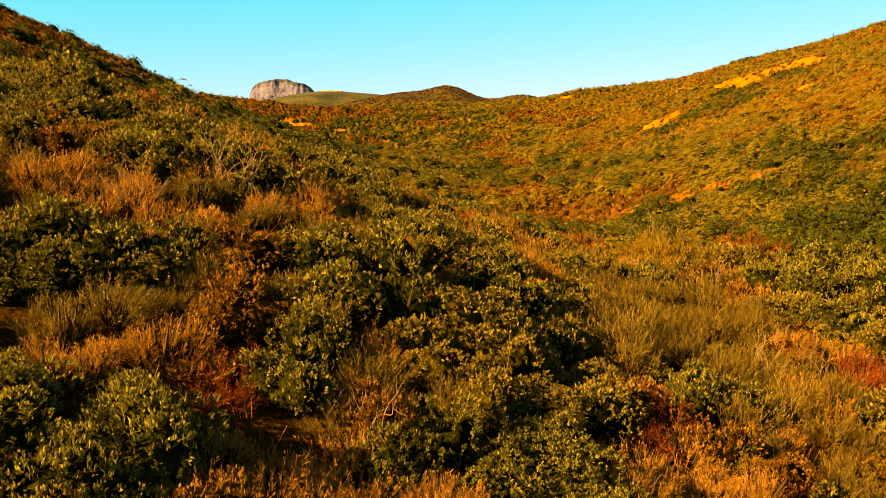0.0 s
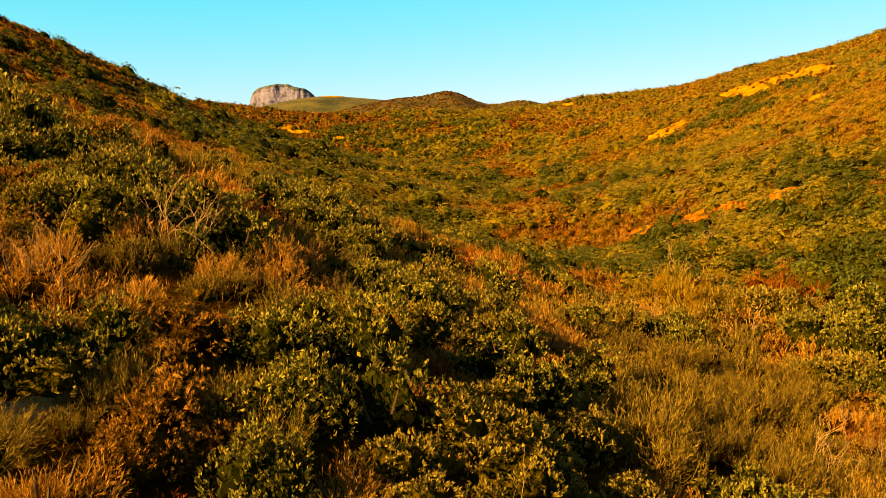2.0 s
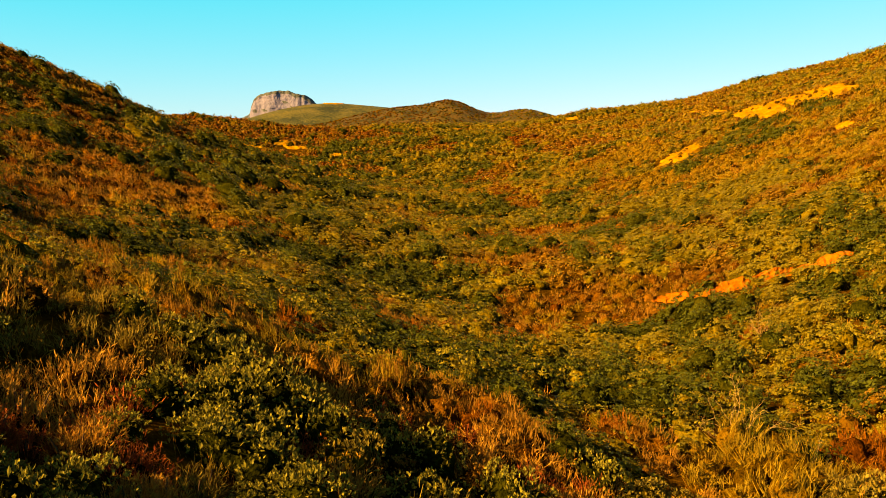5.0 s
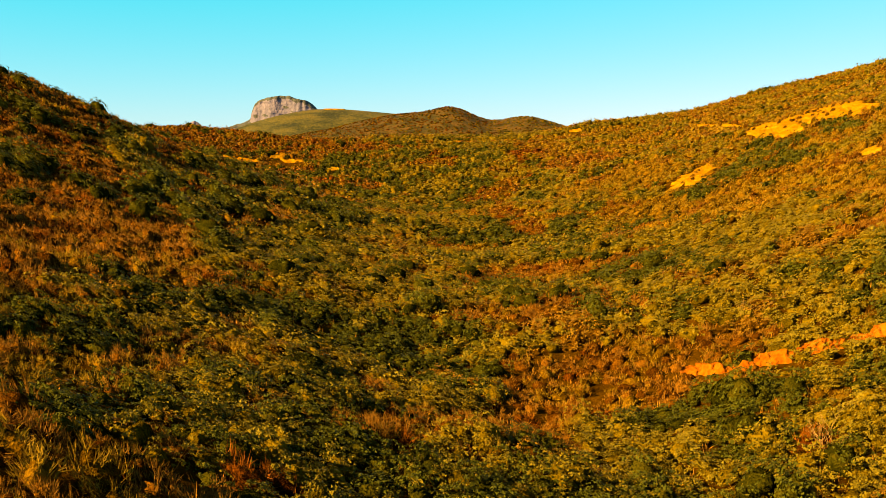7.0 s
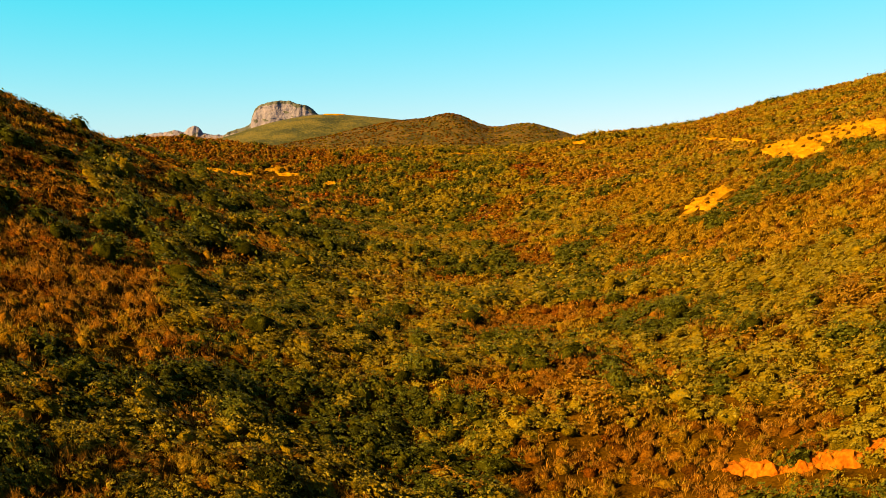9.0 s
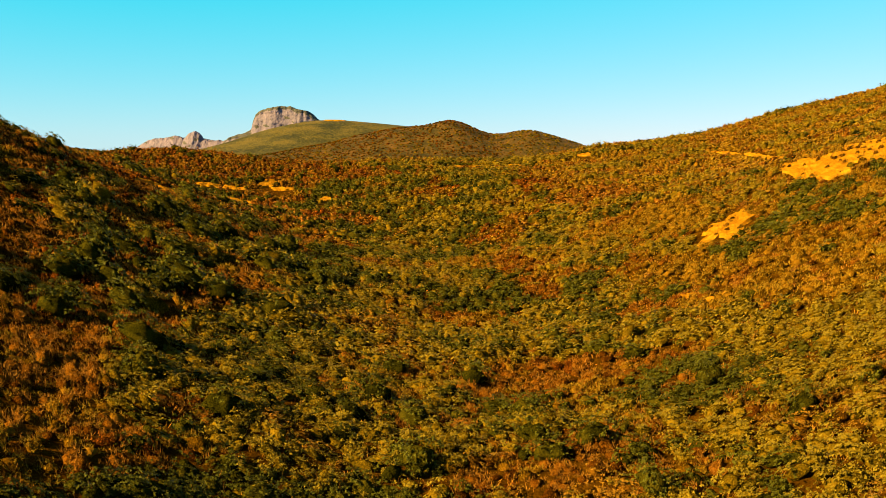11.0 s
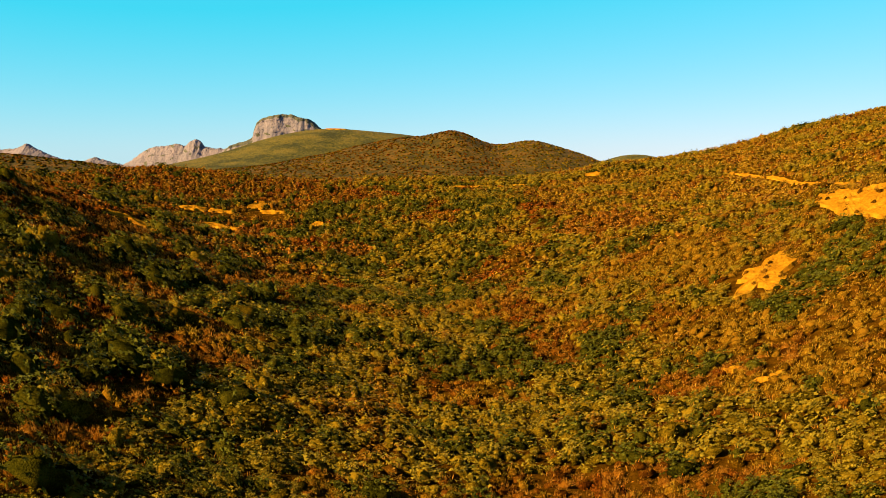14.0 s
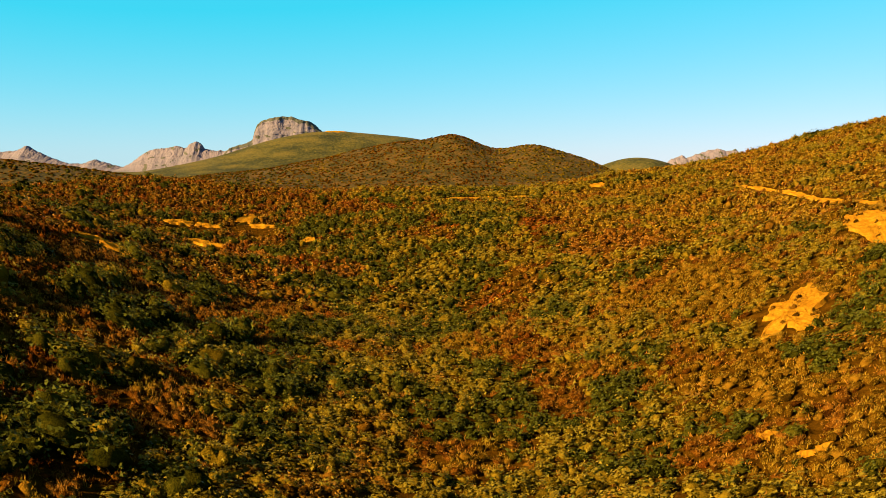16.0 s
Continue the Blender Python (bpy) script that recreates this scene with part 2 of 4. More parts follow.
# the broad shape of the valley, as powers of its two directions
# hills beyond the saddle: east, north, radius east, radius north, height
FAR_HILLS = [
    (8, 1190, 100, 150, 52.2), (-244, 1200, 100, 190, 24.3), (164, 1165, 40, 110, 28.8), (-112, 1185, 40, 120, 18.0), (104, 1170, 26, 90, 17.9), (236, 1177, 26, 90, 7.4),
    (68, 1177, 26, 90, 2.6), (-184, 1177, 26, 90, 5.8), (8, 1177, 26, 90, 18.5), (-52, 1177, 26, 90, 10.2),
    (-655, 2700, 150, 380, 27), (-522, 2690, 150, 330, 34.6), (-356, 2677, 150, 300, 92.3), (-190, 2677, 150, 300, 15.2), (-57, 2677, 150, 300, 83.7),
    (406, 1977, 84, 160, 55.7), (640, 3000, 110, 200, 40),
    (-422, 777, 84, 110, 26.8), (-364, 777, 84, 110, 8.0), (-265, 777, 84, 110, 14.2),
]
POWERS = [(i, j) for i in range(6) for j in range(6) if i + j <= 5]


def smooth(a, b, v):
    s = np.clip((v - a) / (b - a), 0, 1)
    return s * s * (3 - 2 * s)


def height(x, y):
    x, y = np.asarray(x, float), np.asarray(y, float)
    u, v = np.tanh(x / 180), np.tanh((y - 220) / 260)
    near = sum(c * u ** i * v ** j for c, (i, j) in zip(VALLEY, POWERS))
    for cx, cy, r, a in KNOLLS + SPURS:
        near = near + a * np.exp(-((x - cx) ** 2 + (y - cy) ** 2) / (2 * r * r))
    near = near + 0.22 * np.sin(x * 0.61 + 1.3 * np.sin(y * 0.23)) * np.sin(y * 0.47 + 0.8) + 0.12 * np.sin(x * 1.7 + y * 0.9) * np.sin(y * 1.3 - x * 0.4)
    far = 0.0 * x
    for cx, cy, rx, ry, a in FAR_HILLS:
        far = far + a * np.exp(-((x - cx) / rx) ** 2 / 2 - ((y - cy) / ry) ** 2 / 2)
    far = far + smooth(700, 1600, y) * 1.5 * np.sin(x * 0.021 + np.sin(y * 0.017)) * np.sin(y * 0.013)
    s = smooth(455, 640, y)
    return near * (1 - s) + far * s


def ground_z(x, y):
    return float(height(x, y))


def mesh_object(name, verts, faces, mats, face_mat=None, shade=False, plant=None, tris=None):
    me = bpy.data.meshes.new(name)
    verts = np.ascontiguousarray(verts, dtype=np.float32)
    faces = np.ascontiguousarray(faces, dtype=np.int32)
    n, k = faces.shape
    starts = np.arange(0, n * k, k, dtype=np.int32)
    corners = faces.ravel()
    if tris is not None and len(tris):
        starts = np.concatenate([starts, n * k + np.arange(0, 3 * len(tris), 3, dtype=np.int32)])
        corners = np.concatenate([corners, np.asarray(tris, dtype=np.int32).ravel()])
        n += len(tris)
    me.vertices.add(len(verts))
    me.vertices.foreach_set("co", verts.ravel())
    me.loops.add(len(corners))
    me.loops.foreach_set("vertex_index", corners)
    me.polygons.add(n)
    me.polygons.foreach_set("loop_start", np.ascontiguousarray(starts, dtype=np.int32))
    for m in mats:
        me.materials.append(m)
    if face_mat is not None:
        me.polygons.foreach_set("material_index", np.ascontiguousarray(face_mat, dtype=np.int32))
    me.polygons.foreach_set("use_smooth", np.full(n, shade, dtype=bool))
    if plant is not None:
        me.attributes.new("plant", "FLOAT", "FACE").data.foreach_set("value", np.ascontiguousarray(plant, dtype=np.float32))
    me.update(calc_edges=True)
    return me


def grid_faces(nr, nc):
    i = np.arange(nr - 1)[:, None] * nc + np.arange(nc - 1)[None, :]
    i = i.ravel()
    return np.stack([i, i + 1, i + nc + 1, i + nc], 1)


def build_ground():
    ys = [-320.0]
    while ys[-1] < 5200:
        y = ys[-1]
        ys.append(y + (1.1 if 0 <= y < 120 else 1.1 + 0.011 * (y - 120) if y >= 120 else 1.1 + 0.06 * -y))
    ys = np.array(ys)
    s = np.linspace(-1, 1, 221)
    u = 0.35 * s + 0.65 * s ** 3
    X = u[None, :] * (180 + 0.95 * np.maximum(ys, 0))[:, None]
    Y = np.repeat(ys[:, None], len(s), 1)
    Z = height(X, Y)
    verts = np.stack([X, Y, Z], -1).reshape(-1, 3)
    faces = grid_faces(len(ys), len(s))
    cy = verts[faces[:, 0], 1]
    mats = np.where(cy > 1700, 2, np.where(cy > 470, 1, 0))
    me = mesh_object("ground", verts, faces, [M_EARTH, M_FARSCRUB, M_FARGREEN], mats, True)
    return tagged(new("ground", me), "dry brown scrub-covered hillsides round a shallow valley", "ground", kind="structure")


build_ground()


# ---- bare soil: cut slopes, tracks and washed-out gullies ----
BARE, FRONT = [], []


def bare_patch(name, label, cx, cy, rx, ry, turn, lift=0.4, ragged=0.5, seed=1, mat=M_SAND):
    """An irregular patch of bare soil draped over the slope, with a crumbled rim and small humps."""
    c, s = math.cos(radians(turn)), math.sin(radians(turn))
    rings, spokes = 9, 56
    verts = []
    for k in range(rings + 1):
        for a in range(spokes):
            th = 2 * math.pi * a / spokes
            edge = 1 + ragged * noise.noise((math.cos(th) * 1.7 + seed * 9, math.sin(th) * 1.7, 3.1)) + 0.22 * ragged * noise.noise((math.cos(th) * 5 + seed, math.sin(th) * 5, 7.7))
            f = k / rings
            px, py = rx * f * edge * math.cos(th), ry * f * edge * math.sin(th)
            x, y = cx + px * c - py * s, cy + px * s + py * c
            hump = min(1, rx / 3) * 0.35 * noise.noise((x * 0.5, y * 0.5, seed)) + 0.18 * noise.noise((x * 1.7, y * 1.7, seed))
            z = ground_z(x, y) + (lift + hump + (0.15 if 230 < cy < 400 else 0) if f < 0.99 else -0.4)
            verts.append((x, y, z))
    faces = [(k * spokes + a, k * spokes + (a + 1) % spokes, (k + 1) * spokes + (a + 1) % spokes, (k + 1) * spokes + a) for k in range(rings) for a in range(spokes)]
    me = mesh_object(name, verts, faces, [mat], None, False)
    BARE.append((cx, cy, rx * 0.95, ry * 0.95, c, s))
    if cy > 230:
        FRONT.append((cx * 0.975, cy - ry - 5, rx * 1.0, ry * 0.8 + 6, 1, 0))
    return tagged(new(name, me), label, "bare soil", kind="structure")


def gully_bank(name, label, points, tall, seed, back=3.2, mat=M_REDSOIL):
    """A steep fluted face of bare earth that faces the open valley, with a ragged lip and a slope behind it."""
    pts = [Vector(p) for p in points]
    line = []
    for a, b in zip(pts, pts[1:]):
        n = int((b - a).length / 0.11)
        line += [a.lerp(b, i / n) for i in range(n)]
    verts = []
    for i, p in enumerate(line):
        f = i / (len(line) - 1)
        d = i * 0.11
        ends = min(1, 7 * f + 0.25, 5 * (1 - f) + 0.3)
        lip = tall * ends * (0.52 + 0.95 * noise.noise((d * 0.4, seed, 0)) + 0.5 * noise.noise((d * 1.3, seed, 3)) + 0.3 * noise.noise((d * 3.2, seed, 5)))
        lip = max(lip, 0.15)
        for j in range(9):
            h = j / 8
            out = 0.55 * tall * h + 0.45 * min(1, tall) * noise.noise((d * 1.3, h * 0.8, seed)) + 0.22 * noise.noise((d * 3.5, h * 2.0, seed))
            y = p.y - 0.2 + out
            verts.append((p.x + 0.06 * noise.noise((d * 3, h * 4, 8)), y, ground_z(p.x, y) - 0.25 + (lip + 0.25) * h ** 0.85))
        verts.append((p.x, p.y + 0.3 * back, ground_z(p.x, p.y + 0.3 * back) + lip * 0.7))
        verts.append((p.x, p.y + back, ground_z(p.x, p.y + back) - 0.3))
        if i % 6 == 0 and lip > 0.6 * tall:
            BARE.append((p.x, p.y + 0.1, 0.5, 0.6, 1, 0))
    faces = grid_faces(len(line), 11)
    return tagged(new(name, mesh_object(name, verts, faces, [mat], None, False)), label, "earth bank", kind="structure")


def track(name, label, points, wide, lift=0.3, rough=0.12, mat=M_SAND):
    """A worn dirt track along a line of points."""
    pts = [Vector(p) for p in points]
    line = []
    for a, b in zip(pts, pts[1:]):
        n = max(2, int((b - a).length / (1.5 if rough < 0.3 else 0.35)))
        line += [a.lerp(b, i / n) for i in range(n)]
    line.append(pts[-1])
    verts = []
    for i, p in enumerate(line):
        d = (line[min(i + 1, len(line) - 1)] - line[max(i - 1, 0)]).normalized()
        q = Vector((-d.y, d.x))
        w = wide * (0.75 + 0.5 * noise.noise((p.x * 0.13, p.y * 0.13, 4.0)))
        for j in range(7):
            f = j / 6 * 2 - 1
            x, y = p.x + q.x * f * w, p.y + q.y * f * w
            rut = 0.06 * math.cos(f * 9) + rough * noise.noise((x, y, 2.0)) + 0.5 * rough * noise.noise((x * 3.1, y * 3.1, 5.0))
            verts.append((x, y, ground_z(x, y) + (lift + rut if abs(f) < 0.9 else -0.2)))
        if rough >= 0.3:
            FRONT.append((p.x, p.y - 2.0, 0.9, 2.2, 1, 0))
        if i % 2 == 0:
            BARE.append((p.x, p.y - 0.4, w * 1.1 + 0.4, w * 1.1 + 0.8, 1, 0) if rough < 0.3 else (p.x, p.y - 0.6, w * 0.9, w * 0.8 + 0.7, 1, 0))
    faces = grid_faces(len(line), 7)
    return tagged(new(name, mesh_object(name, verts, faces, [mat], None, False)), label, "dirt track", kind="structure")


bare_patch("cut_slope", "bare orange cut slope on the scrubby hillside", 71.0, 218, 4.4, 18, -8, ragged=0.7, seed=1)
bare_patch("cut_slope", "bare orange cut slope on the scrubby hillside", 83.5, 214, 6.4, 18, -12, ragged=0.8, seed=2)
bare_patch("cut_slope", "bare orange cut slope on the scrubby hillside", 77.0, 216, 4.0, 10, -8, ragged=0.8, seed=21)
bare_patch("cut_slope", "bare orange cut slope on the scrubby hillside", 61.5, 151.5, 1.0, 2.4, 0, seed=5)
bare_patch("sand_patch", "bare orange sandy patch dotted with small bushes", 47.0, 193, 4.3, 9.0, -24, ragged=0.8, seed=3)
gully_bank("gully_bank", "steep crumbling orange earth bank of a washed-out gully", [(16.6, 83.6), (18.2, 82.6), (19.6, 81.9), (20.8, 81.2), (22.4, 80.2), (24, 79.9), (26, 79.7), (28, 80.2), (30.5, 79.8)], 0.95, 4)
track("dirt_track", "narrow orange dirt track crossing the hillside", [(85.6, 333), (86.9, 318), (87.7, 300), (86.5, 283), (85.3, 267), (82, 240)], 1.6)
track("dirt_track", "narrow orange dirt track crossing the saddle", [(0.8, 376), (12, 378), (27.5, 375.4)], 1.6)
bare_patch("sand_patch", "pale orange sandy clearing among dark shrubs", -61.5, 236.5, 4.0, 2.6, 20, ragged=0.8, seed=6)
bare_patch("sand_patch", "pale orange sandy clearing among dark shrubs", -76.5, 331, 3.8, 4.0, 10, ragged=0.8, seed=7)
bare_patch("sand_patch", "pale orange sandy clearing among dark shrubs", -68, 333, 3.6, 1.8, 0, ragged=0.8, seed=16)
bare_patch("sand_patch", "pale orange sandy clearing among dark shrubs", -60.5, 347, 3.0, 6.5, 0, ragged=0.8, seed=8)
bare_patch("sand_patch", "pale orange sandy clearing among dark shrubs", -53, 338, 4.0, 2.0, 0, ragged=0.8, seed=17)
bare_patch("sand_patch", "pale orange sandy clearing among dark shrubs", -61, 304, 5.2, 3.8, -10, ragged=0.9, seed=9)
bare_patch("sand_patch", "small bare orange scar among shrubs", -37, 318, 1.8, 3.5, 0, seed=10)
bare_patch("sand_patch", "small bare orange scar among shrubs", 31.4, 157.4, 1.0, 1.2, 0, seed=11)
bare_patch("sand_patch", "small bare orange scar among shrubs", 33, 150, 1.6, 0.9, 0, seed=12)
bare_patch("sand_patch", "small bare orange scar on the ridge", 53.3, 383, 3, 3, 0, seed=13)
bare_patch("sand_patch", "bare orange crest of a far green hill", -322, 2640, 30, 50, 0, lift=1.2, seed=15)
gully_bank("earth_bank", "small pale clay ledge under dark shrubs", [(-7.4, 18.35), (-6.9, 18.55), (-6.4, 18.8), (-5.95, 19.0)], 0.85, 9, 0.9, M_CLAY)
BARE.append((-6.7, 18.6, 0.8, 0.5, 1, 0))
BARE.append((-6.5, 17.7, 0.7, 0.6, 1, 0))


def bare_at(x, y, spots=BARE):
    for cx, cy, rx, ry, c, s in spots:
        dx, dy = x - cx, y - cy
        if abs(dx) < 20 and abs(dy) < 20:
            a, b = (dx * c + dy * s) / rx, (dy * c - dx * s) / ry
            if a * a + b * b < 1:
                return True
    return False


# ---- distant rock mountains ----
def mountain(name, label, profile, y0, deep, base, sheer, cap=9e9):
    """A rock massif whose crest follows a few summits (east, height): a fissured cliff over a talus foot, with scrub on the flat top."""
    xs = np.array([p[0] for p in profile], float)
    hs = np.array([p[1] for p in profile], float)
    cols, rows = 260, 64
    front = np.concatenate([np.linspace(0, 0.45, 10, endpoint=False), np.linspace(0.45, 0.64, 38, endpoint=False), np.linspace(0.64, 1, 8)])
    slices = np.concatenate([front - 1, (1 - front[::-1])[1::7]])
    rows = len(slices)
    X = np.linspace(xs[0], xs[-1], cols)
    crest = np.interp(X, xs, hs)
    verts, cover = [], []
    for j in range(rows):
        f = float(slices[j])
        for i in range(cols):
            x = X[i]
            # from the front: talus, then the wall, then the top
            a = 1 - abs(f)
            talus, wall = min(1.0, a / 0.45), float(smooth(0.45, 0.62 if sheer else 0.95, a))
            z = base + (crest[i] - base) * ((0.45 if sheer else 0.6) * talus + (0.55 if sheer else 0.4) * wall)
            fissure = 1.5 * noise.noise((x * 0.016, z * 0.004, 5.0)) + 0.7 * noise.noise((x * 0.05, z * 0.010, 9.0))
            ledge = noise.noise((x * 0.012, z * 0.07, 3.0))
            z += 6 * a * noise.noise((x * 0.05, f * 5, 2.0)) + 3 * a * noise.noise((x * 0.14, f * 9, 4.0))
            verts.append((x, y0 + f * deep + (fissure * (0.020 if sheer else 0.045) + 0.05 * noise.noise((x * 0.011, z * 0.002, 1.0)) + ledge * 0.02 + 0.02 * noise.noise((x * 0.05, z * 0.03, 8.0))) * deep * (0.5 + 0.5 * sheer if f < 0 else 0.2), z))
    faces = grid_faces(rows, cols)
    v = np.array(verts)
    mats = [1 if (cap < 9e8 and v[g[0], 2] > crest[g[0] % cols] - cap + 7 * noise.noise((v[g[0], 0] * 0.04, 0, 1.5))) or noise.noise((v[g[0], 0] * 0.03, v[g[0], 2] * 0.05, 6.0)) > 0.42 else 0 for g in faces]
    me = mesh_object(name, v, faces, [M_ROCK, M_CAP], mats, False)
    return tagged(new(name, me), label, "mountain", kind="structure")


mountain("mesa", "flat-topped haze-tinted pale sandstone mountain with sheer cliffs", [(-1120, 60), (-1057, 116), (-1016, 132), (-972, 143), (-945, 160), (-936, 200), (-923, 229), (-901, 248), (-865, 259), (-825, 267), (-760, 270), (-738, 261), (-717, 253), (-682, 250), (-663, 234), (-636, 210), (-595, 178), (-540, 130), (-480, 80)], 4420, 210, 0, True, 17)
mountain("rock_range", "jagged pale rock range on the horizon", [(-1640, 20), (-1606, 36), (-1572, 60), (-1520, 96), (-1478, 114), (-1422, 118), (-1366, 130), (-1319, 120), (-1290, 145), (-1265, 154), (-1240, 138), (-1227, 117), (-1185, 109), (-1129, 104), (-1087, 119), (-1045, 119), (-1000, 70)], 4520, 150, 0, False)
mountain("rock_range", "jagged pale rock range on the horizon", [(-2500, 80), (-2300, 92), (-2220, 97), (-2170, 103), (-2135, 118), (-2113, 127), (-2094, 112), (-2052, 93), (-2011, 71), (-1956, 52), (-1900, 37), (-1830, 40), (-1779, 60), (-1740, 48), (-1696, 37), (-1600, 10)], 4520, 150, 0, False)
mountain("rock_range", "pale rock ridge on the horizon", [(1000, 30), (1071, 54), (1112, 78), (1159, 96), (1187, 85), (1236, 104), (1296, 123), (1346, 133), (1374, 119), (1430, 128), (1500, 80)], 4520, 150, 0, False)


# ---- shrubs ----
rng = np.random.default_rng(7)


def unit(v):
    return v / (np.linalg.norm(v, axis=-1, keepdims=True) + 1e-9)


def blades(p, d, length, width):
    """Folded pointed leaves from the points p along d."""
    n = len(p)
    side = unit(np.cross(d, unit(rng.normal(size=(n, 3)))))
    nrm = np.cross(d, side)
    length, width = np.broadcast_to(length, (n,))[:, None], np.broadcast_to(width, (n,))[:, None]
    mid = p + d * length * 0.55
    return np.stack([p, mid + side * width * 0.5 + nrm * width * 0.15, p + d * length, mid - side * width * 0.5 + nrm * width * 0.15], 1)


def strands(p, d, length, width, bend=0.25):
    """Thin bent stems: two quads each."""
    n = len(p)
    side = unit(np.cross(d, unit(rng.normal(size=(n, 3)))))
    length, width = np.broadcast_to(length, (n,))[:, None], np.broadcast_to(width, (n,))[:, None]
    d2 = unit(d + rng.normal(size=(n, 3)) * bend)
    a, b = p, p + d * length * 0.5
    c = b + d2 * length * 0.5
    q1 = np.stack([a - side * width / 2, a + side * width / 2, b + side * width * 0.4, b - side * width * 0.4], 1)
    q2 = np.stack([b - side * width * 0.4, b + side * width * 0.4, c + side * width * 0.12, c - side * width * 0.12], 1)
    return np.concatenate([q1, q2])


def crown_shape(tall, lobes):
    """Centres and radii of the rounded lobes that make a lumpy dome of radius 1."""
    th = rng.uniform(0, 2 * np.pi, lobes)
    rr = np.sqrt(rng.uniform(0, 1, lobes)) * 0.64
    c = np.stack([rr * np.cos(th), rr * np.sin(th), tall * (0.58 - 0.5 * rr ** 2) * rng.uniform(0.6, 1.3, lobes)], 1)
    return c, rng.uniform(0.28, 0.46, lobes)


def crown_points(n, shape, shell=(0.82, 1.08)):
    """Points and outward directions on the lobes' free surface."""
    c, r = shape
    P, D = np.zeros((0, 3)), np.zeros((0, 3))
    while len(P) < n:
        k = rng.integers(0, len(r), n * 2)
        d = unit(rng.normal(size=(n * 2, 3)) + (0, 0, 0.35))
        p = c[k] + d * (r[k] * rng.uniform(*shell, n * 2))[:, None]
        far = np.linalg.norm(p[:, None] - c[None], axis=2) / r[None]
        far[np.arange(len(k)), k] = 9
        ok = (far.min(1) > shell[0] - 0.04) & (p[:, 2] > 0.02)
        P, D = np.concatenate([P, p[ok]]), np.concatenate([D, d[ok]])
    return P[:n], D[:n]


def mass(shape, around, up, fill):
    """The dense leafy inside of a crown: a closed lumpy shell well within the outer leaves, coloured dark for the shade
    there.
    """
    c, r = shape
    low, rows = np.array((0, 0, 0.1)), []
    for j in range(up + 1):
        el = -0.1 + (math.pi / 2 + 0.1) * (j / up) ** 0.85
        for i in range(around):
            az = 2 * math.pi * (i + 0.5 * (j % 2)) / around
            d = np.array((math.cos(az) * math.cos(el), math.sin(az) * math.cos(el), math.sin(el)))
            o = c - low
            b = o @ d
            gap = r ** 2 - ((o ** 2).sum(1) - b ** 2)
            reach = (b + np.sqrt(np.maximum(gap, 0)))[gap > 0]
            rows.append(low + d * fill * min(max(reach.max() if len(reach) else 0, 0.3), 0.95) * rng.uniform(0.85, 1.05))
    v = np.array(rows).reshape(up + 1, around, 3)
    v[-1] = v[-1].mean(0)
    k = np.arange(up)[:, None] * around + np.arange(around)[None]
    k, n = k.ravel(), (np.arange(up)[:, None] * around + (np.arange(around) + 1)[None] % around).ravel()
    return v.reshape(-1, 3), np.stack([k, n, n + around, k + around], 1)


def leafy_crown(clusters, leaves, length, width, inner, size, grid):
    shape = crown_shape(rng.uniform(0.85, 1.15), 9)
    p, d = crown_points(clusters, shape)
    aim = unit(d * 0.7 + np.array((0, 0, 0.75)) + rng.normal(size=d.shape) * 0.25)
    p, aim = np.repeat(p, leaves, 0), np.repeat(aim, leaves, 0)
    d2 = unit(aim + rng.normal(size=p.shape) * 0.42)
    made = [blades(p + rng.normal(size=p.shape) * length * 0.25, d2, length * rng.uniform(0.7, 1.3, len(p)), width * rng.uniform(0.7, 1.3, len(p)))]
    if inner:
        q, e = crown_points(inner, shape, (0.72, 0.95))
        made.append(blades(q, unit(e + rng.normal(size=e.shape) * 0.9), size * rng.uniform(0.7, 1.3, inner), size * 0.55))
    return np.concatenate(made), mass(shape, *grid)


def stem_crown(stems, sprigs, tall, spread, length, width, body, size, grid):
    """Fine upright stems, each set with short sprigs towards its tip."""
    shape = crown_shape(tall * 0.8, 6)
    p, d = crown_points(stems, shape, (0.75, 1.0))
    foot = p * (0.55, 0.55, 0.15)
    aim = unit(p - foot + d * spread * 0.3 + np.array((0, 0, 0.35)) + rng.normal(size=p.shape) * 0.10)
    reach = np.linalg.norm(p - foot, axis=1) * rng.uniform(0.85, 1.35, stems)
    made = [strands(foot, aim, reach, width * 1.3, 0.22)]
    k = np.repeat(np.arange(stems), sprigs)
    at = foot[k] + aim[k] * (reach[k] * rng.uniform(0.45, 1.0, len(k)))[:, None] + rng.normal(size=(len(k), 3)) * length * 0.12
    out = unit(aim[k] + unit(rng.normal(size=(len(k), 3))) * (0.35 + 0.35 * spread))
    made.append(blades(at, out, length * rng.uniform(0.6, 1.4, len(k)), width * rng.uniform(0.8, 1.4, len(k))))
    if body:
        q, e = crown_points(body, shape, (0.6, 0.95))
        made.append(blades(q * (1, 1, 0.8), unit(e * 0.5 + np.array((0, 0, 0.5)) + rng.normal(size=e.shape) * 0.6), size * rng.uniform(0.6, 1.4, body), size * 0.16))
    return np.concatenate(made), mass(shape, *grid)


